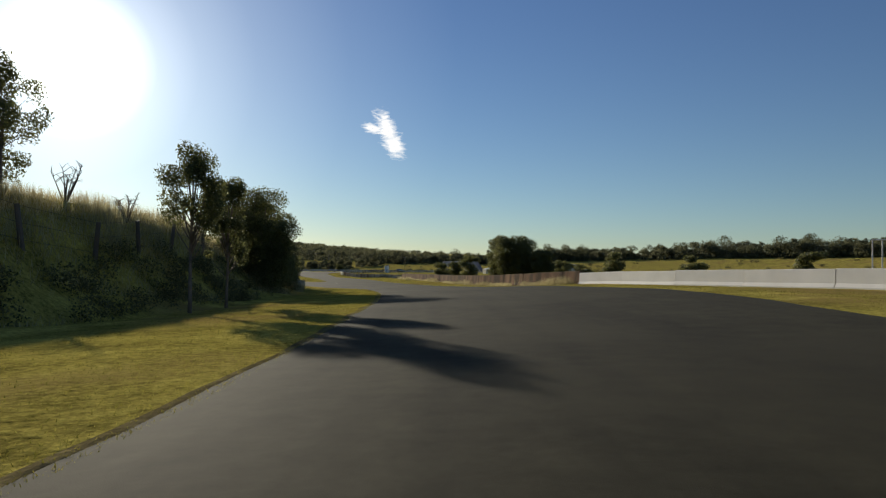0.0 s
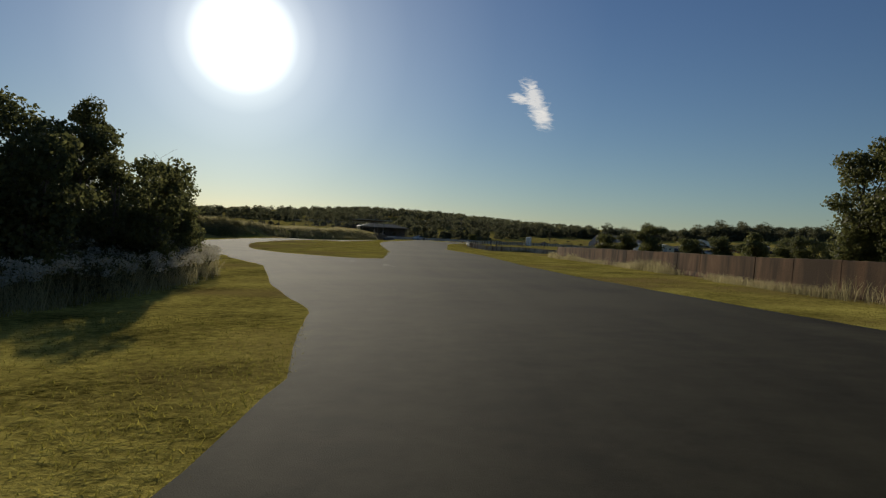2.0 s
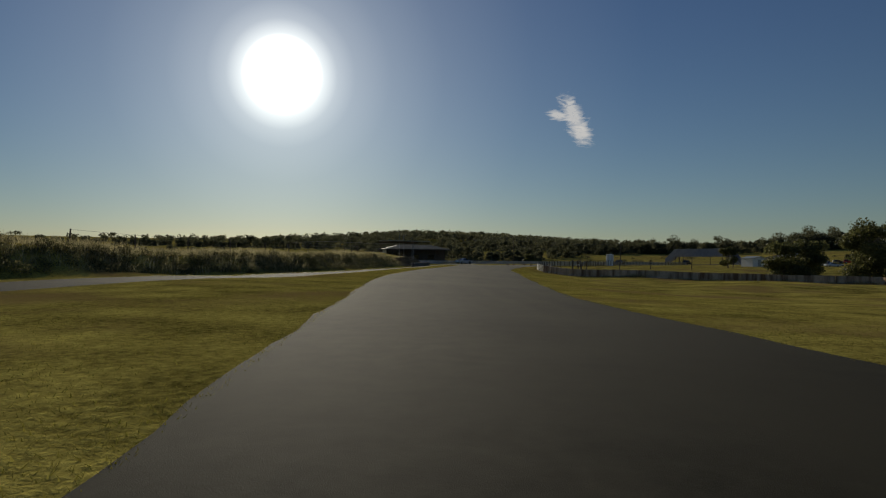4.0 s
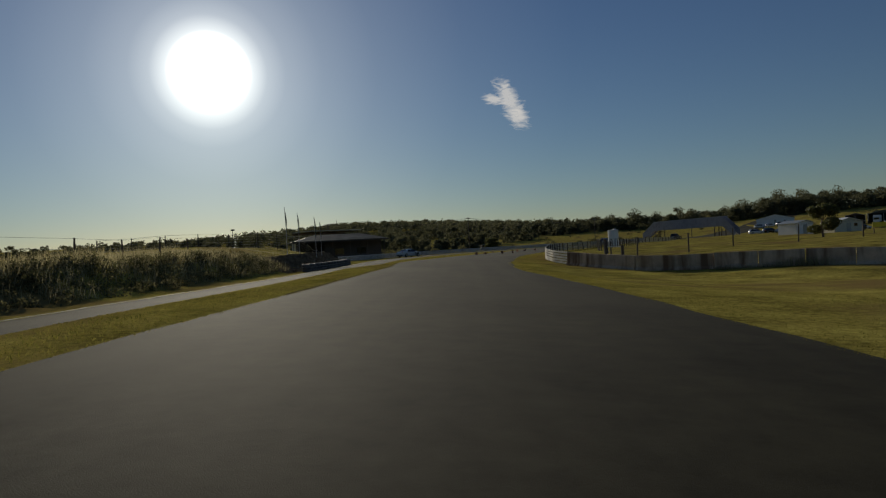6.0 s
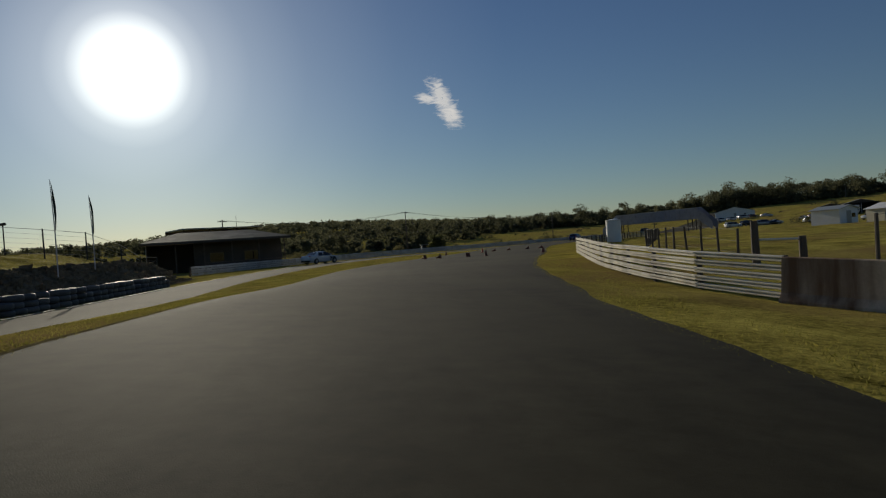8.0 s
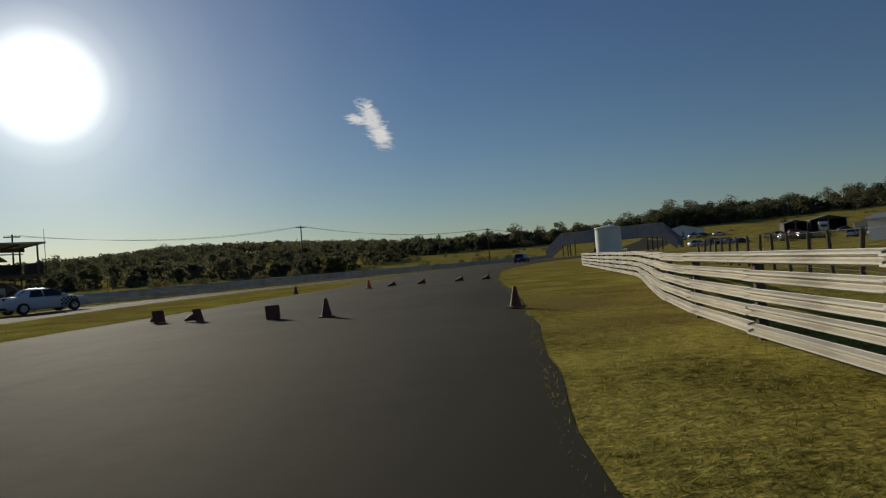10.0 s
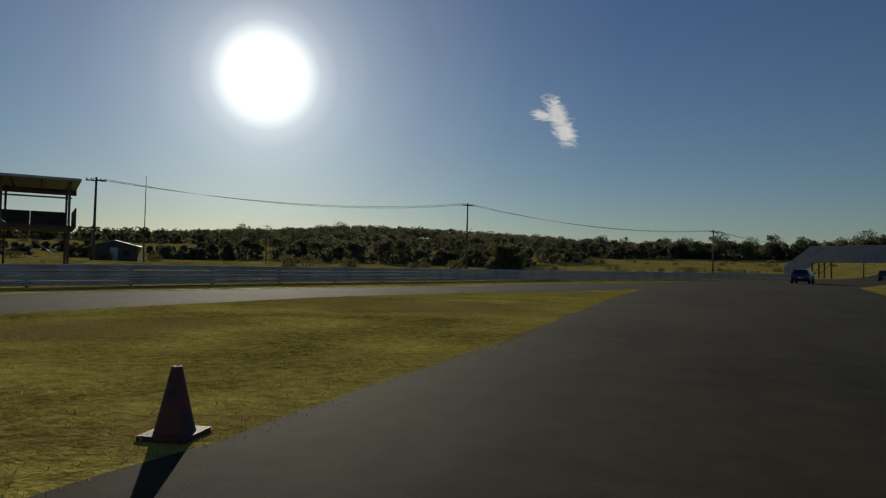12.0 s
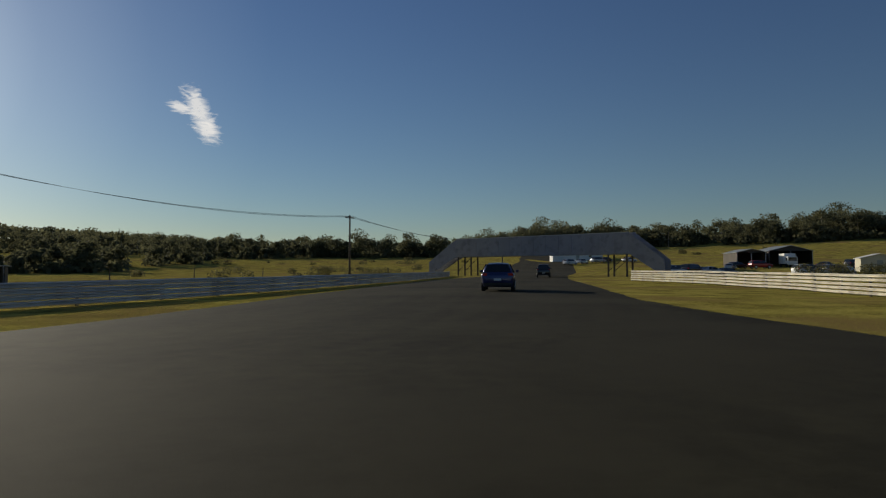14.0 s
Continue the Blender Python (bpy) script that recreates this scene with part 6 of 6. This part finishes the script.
    for xw in axle:
        for sy in (-1, 1):
            m2 = pose(xw, sy * (Wd - 0.1), wheel_r, 90 if sy < 0 else -90, 0, 0)
            if tyre is None:
                bm = bmesh.new()
                nn = 28
                prof = [(0.6, -0.1), (0.92, -0.11), (1.0, -0.07), (1.0, 0.07), (0.92, 0.11), (0.6, 0.1)]
                rings = [[bm.verts.new((r * wheel_r * math.cos(k * math.tau / nn), r * wheel_r * math.sin(k * math.tau / nn), h)) for k in range(nn)] for r, h in prof]
                for p, q in zip(rings, rings[1:]):
                    for k in range(nn):
                        bm.faces.new((p[k], p[(k + 1) % nn], q[(k + 1) % nn], q[k]))
                wheel = part("wheel", bm, M["rubber"], root, smooth=True)
                bm = bmesh.new()
                rod([(0, 0, 0.02), (0, 0, 0.085)], [wheel_r * 0.62, wheel_r * 0.6], 24, bm)
                for k in range(5):
                    an = k * math.tau / 5
                    rod([(math.cos(an) * 0.03, math.sin(an) * 0.03, 0.1), (math.cos(an) * wheel_r * 0.56, math.sin(an) * wheel_r * 0.56, 0.095)], 0.025, 6, bm)
                rim = part("rim", bm, M["alloy"], wheel, "alloy wheel rim")
                tyre, rim_me = wheel.data, rim.data
            else:
                wheel = part("wheel", tyre, None, root)
                part("rim", rim_me, None, wheel, "alloy wheel rim")
            wheel.matrix_basis = m2
    return root


def car_at(name, x, y, heading, paint, label, kind, lift=0.0):
    """heading: degrees to the right of the y axis."""
    return car(name, pose(x, y, float(ground_z(x, y)) + lift, 0, 0, 90 - heading), paint, label, kind)


car_at("hatchback", -59.9, 323.2, 16, "car_blue", "dark blue hatchback on the track with black rear window", "hatch", 0.036)
car_at("sports_utility", -41.0, 374.0, 18, "car_black", "black off-road wagon far along the track", "suv", 0.036)
racer = car_at("race_sedan", -88.0, 251.6, 24, "car_white", "white race sedan with black chequer flashes on its flank", "sedan", 0.026)
for sy in (-1, 1):
    bm = bmesh.new()
    for i in range(9):
        for j in range(4):
            if (i + j) % 2 == 0:
                box(0.6 + i * 0.11, min(sy * 0.895, sy * 0.915), 0.36 + j * 0.11, 0.71 + i * 0.11, max(sy * 0.895, sy * 0.915), 0.47 + j * 0.11, 0, bm)
    part("chequer_flash", bm, M["dark"], racer, "black chequer squares")
LOT = [(-4, 405, 60, "car_silver", "hatch"), (-1, 408, 70, "car_black", "suv"), (2.5, 409, 75, "car_white", "sedan"), (12.5, 414, 40, "car_silver", "sedan"),
       (17, 418, 80, "car_black", "hatch"), (21, 416, 95, "car_red", "suv"), (37, 408, 80, "car_black", "suv"), (42, 410, 85, "car_white", "hatch"),
       (31, 409, 70, "car_black", "sedan"), (-2, 470, 60, "car_white", "suv"), (2.5, 472, 60, "car_white", "hatch"), (7, 471, 70, "car_silver", "suv"),
       (11, 474, 60, "car_black", "hatch"), (14.5, 466, 75, "car_white", "sedan"), (-8, 302, 70, "car_black", "suv"), (-14.9, 387.0, 73, "car_white", "suv"), (-10.3, 389.1, 64, "car_black", "suv"), (-6.9, 389.3, 82, "car_silver", "sedan"), (-3.2, 390.6, 64, "car_black", "sedan"),
       (4.7, 381.3, 82, "car_white", "suv"), (8.0, 382.4, 73, "car_black", "suv"), (7.7, 378.8, 82, "car_silver", "suv"), (11.5, 380.8, 55, "car_white", "hatch"), (-3, 335, 50, "car_silver", "hatch"), (4, 341, 60, "car_white", "sedan")]
WORDS = {"car_silver": "silver", "car_black": "black", "car_white": "white", "car_red": "red", "hatch": "hatchback", "suv": "off-road wagon", "sedan": "sedan"}
for x, y, a, paint, kind in LOT:
    ob = car_at("parked_car", x, y, a, paint, f"{WORDS[paint]} {WORDS[kind]} parked on the paddock grass", kind)
    ob["group"] = "parked cars in the paddock"


def truck(x, y, heading, label):
    z = float(ground_z(x, y))
    root = thing("box_truck", label, "truck", at=pose(x, y, z, 0, 0, 90 - heading))
    part("cargo_box", box(-2.9, -1.15, 0.75, 1.1, 1.15, 3.0, 0.05), M["white_paint"], root)
    part("cab", box(1.2, -1.05, 0.5, 2.9, 1.05, 2.3, 0.15), M["white_paint"], root)
    part("windscreen", box(2.86, -0.85, 1.35, 2.93, 0.85, 2.1, 0.02), M["glass_dark"], root)
    for sy in (-1, 1):
        part("side_window", box(1.8, min(sy * 1.04, sy * 1.07), 1.4, 2.6, max(sy * 1.04, sy * 1.07), 2.05, 0.01), M["glass_dark"], root)
    part("chassis", box(-2.8, -0.5, 0.5, 2.7, 0.5, 0.74, 0.02), M["dark"], root)
    for xw in (-1.9, 2.0):
        for sy in (-1, 1):
            part("wheel", rod([(xw, sy * 0.85, 0.42), (xw, sy * 1.1, 0.42)], 0.42, 20), M["rubber"], root)


truck(29.2, 418, 200, "white box truck parked beside the sheds")

# the wispy cloud, far off
def cloud():
    rng = np.random.default_rng(5)
    dist = 3600.0
    az, el = radians(-12.2), radians(12.9)
    c = Vector((math.sin(az) * math.cos(el), math.cos(az) * math.cos(el), math.sin(el))) * dist
    right = Vector((math.cos(az), -math.sin(az), 0))
    up = right.cross(c.normalized()).normalized()
    m = Matrix((right, up, -c.normalized())).transposed().to_4x4()
    root = new("cloud", None)
    root.matrix_basis = Matrix.Translation(c + Vector((-50, 250, 0))) @ m
    tagged(root, "thin white wispy cloud in a clear blue sky", "cloud", kind="structure")
    mat = bpy.data.materials.new("cloud")
    mat.use_nodes = True
    nt = mat.node_tree
    nt.nodes.clear()
    n, l = nt.nodes.new, nt.links.new
    out = n("ShaderNodeOutputMaterial")
    co = n("ShaderNodeTexCoord")
    mp = n("ShaderNodeMapping")
    mp.inputs["Rotation"].default_value = (0, 0, radians(16))
    mp.inputs["Scale"].default_value = (0.012, 0.042, 0.01)
    l(co.outputs["Object"], mp.inputs["Vector"])
    tex = n("ShaderNodeTexNoise")
    tex.inputs["Scale"].default_value, tex.inputs["Detail"].default_value, tex.inputs["Roughness"].default_value = 1.0, 9, 0.62
    tex.inputs["Distortion"].default_value = 1.2
    l(mp.outputs[0], tex.inputs["Vector"])
    big = n("ShaderNodeUVMap")
    sep = n("ShaderNodeSeparateXYZ")
    l(big.outputs[0], sep.inputs[0])
    add = n("ShaderNodeMath")
    add.operation = "MULTIPLY_ADD"
    add.inputs[1].default_value = 0.8
    l(sep.outputs["X"], add.inputs[0])
    add.inputs[2].default_value = -0.76
    sm = n("ShaderNodeMath")
    sm.operation = "ADD"
    l(add.outputs[0], sm.inputs[0])
    l(tex.outputs["Fac"], sm.inputs[1])
    r = n("ShaderNodeMapRange")
    r.inputs["From Min"].default_value, r.inputs["From Max"].default_value = 0.0, 0.36
    r.inputs["To Max"].default_value = 0.8
    l(sm.outputs[0], r.inputs["Value"])
    # the sunlit white is put in as emission of the sheets themselves
    tr, cloud_glow = n("ShaderNodeBsdfTransparent"), n("ShaderNodeEmission")
    cloud_glow.inputs["Color"].default_value = (1.0, 0.97, 0.92, 1)
    cloud_glow.inputs["Strength"].default_value = 1.15
    mx = n("ShaderNodeMixShader")
    l(r.outputs[0], mx.inputs[0])
    l(tr.outputs[0], mx.inputs[1])
    l(cloud_glow.outputs[0], mx.inputs[2])
    l(mx.outputs[0], out.inputs["Surface"])
    # lobes: centre, half sizes, turn
    for cx, cy, a, b, turn in ((25, 0, 215, 92, -62), (-62, 4, 105, 48, -10), (62, -95, 120, 88, -40)):
        bm = bmesh.new()
        uv = bm.loops.layers.uv.new("UVMap")
        rings = []
        ca, sa = math.cos(radians(turn)), math.sin(radians(turn))
        for j in range(9):
            f = j / 8
            ring = [(math.cos(k * math.tau / 32) * a * f, math.sin(k * math.tau / 32) * b * f) for k in range(32)]
            rings.append([bm.verts.new((cx + ca * u - sa * w, cy + sa * u + ca * w, 18 * (1 - f) * math.sin(k))) for k, (u, w) in enumerate(ring)])
        for j in range(8):
            for k in range(32):
                quad = ((j, k), (j, (k + 1) % 32), (j + 1, (k + 1) % 32), (j + 1, k))
                vs = [rings[p][q] for p, q in quad]
                if j == 0:
                    vs, quad = [rings[0][k], rings[1][(k + 1) % 32], rings[1][k]], (quad[0], quad[2], quad[3])
                face = bm.faces.new(vs)
                for lp, (p, q) in zip(face.loops, quad):
                    lp[uv].uv = (1 - p / 8, 0)
        ob = part("wisp", bm, mat, root)
        ob.matrix_basis = pose(0, 0, rng.uniform(-20, 20))
        ob.visible_shadow = False


cloud()
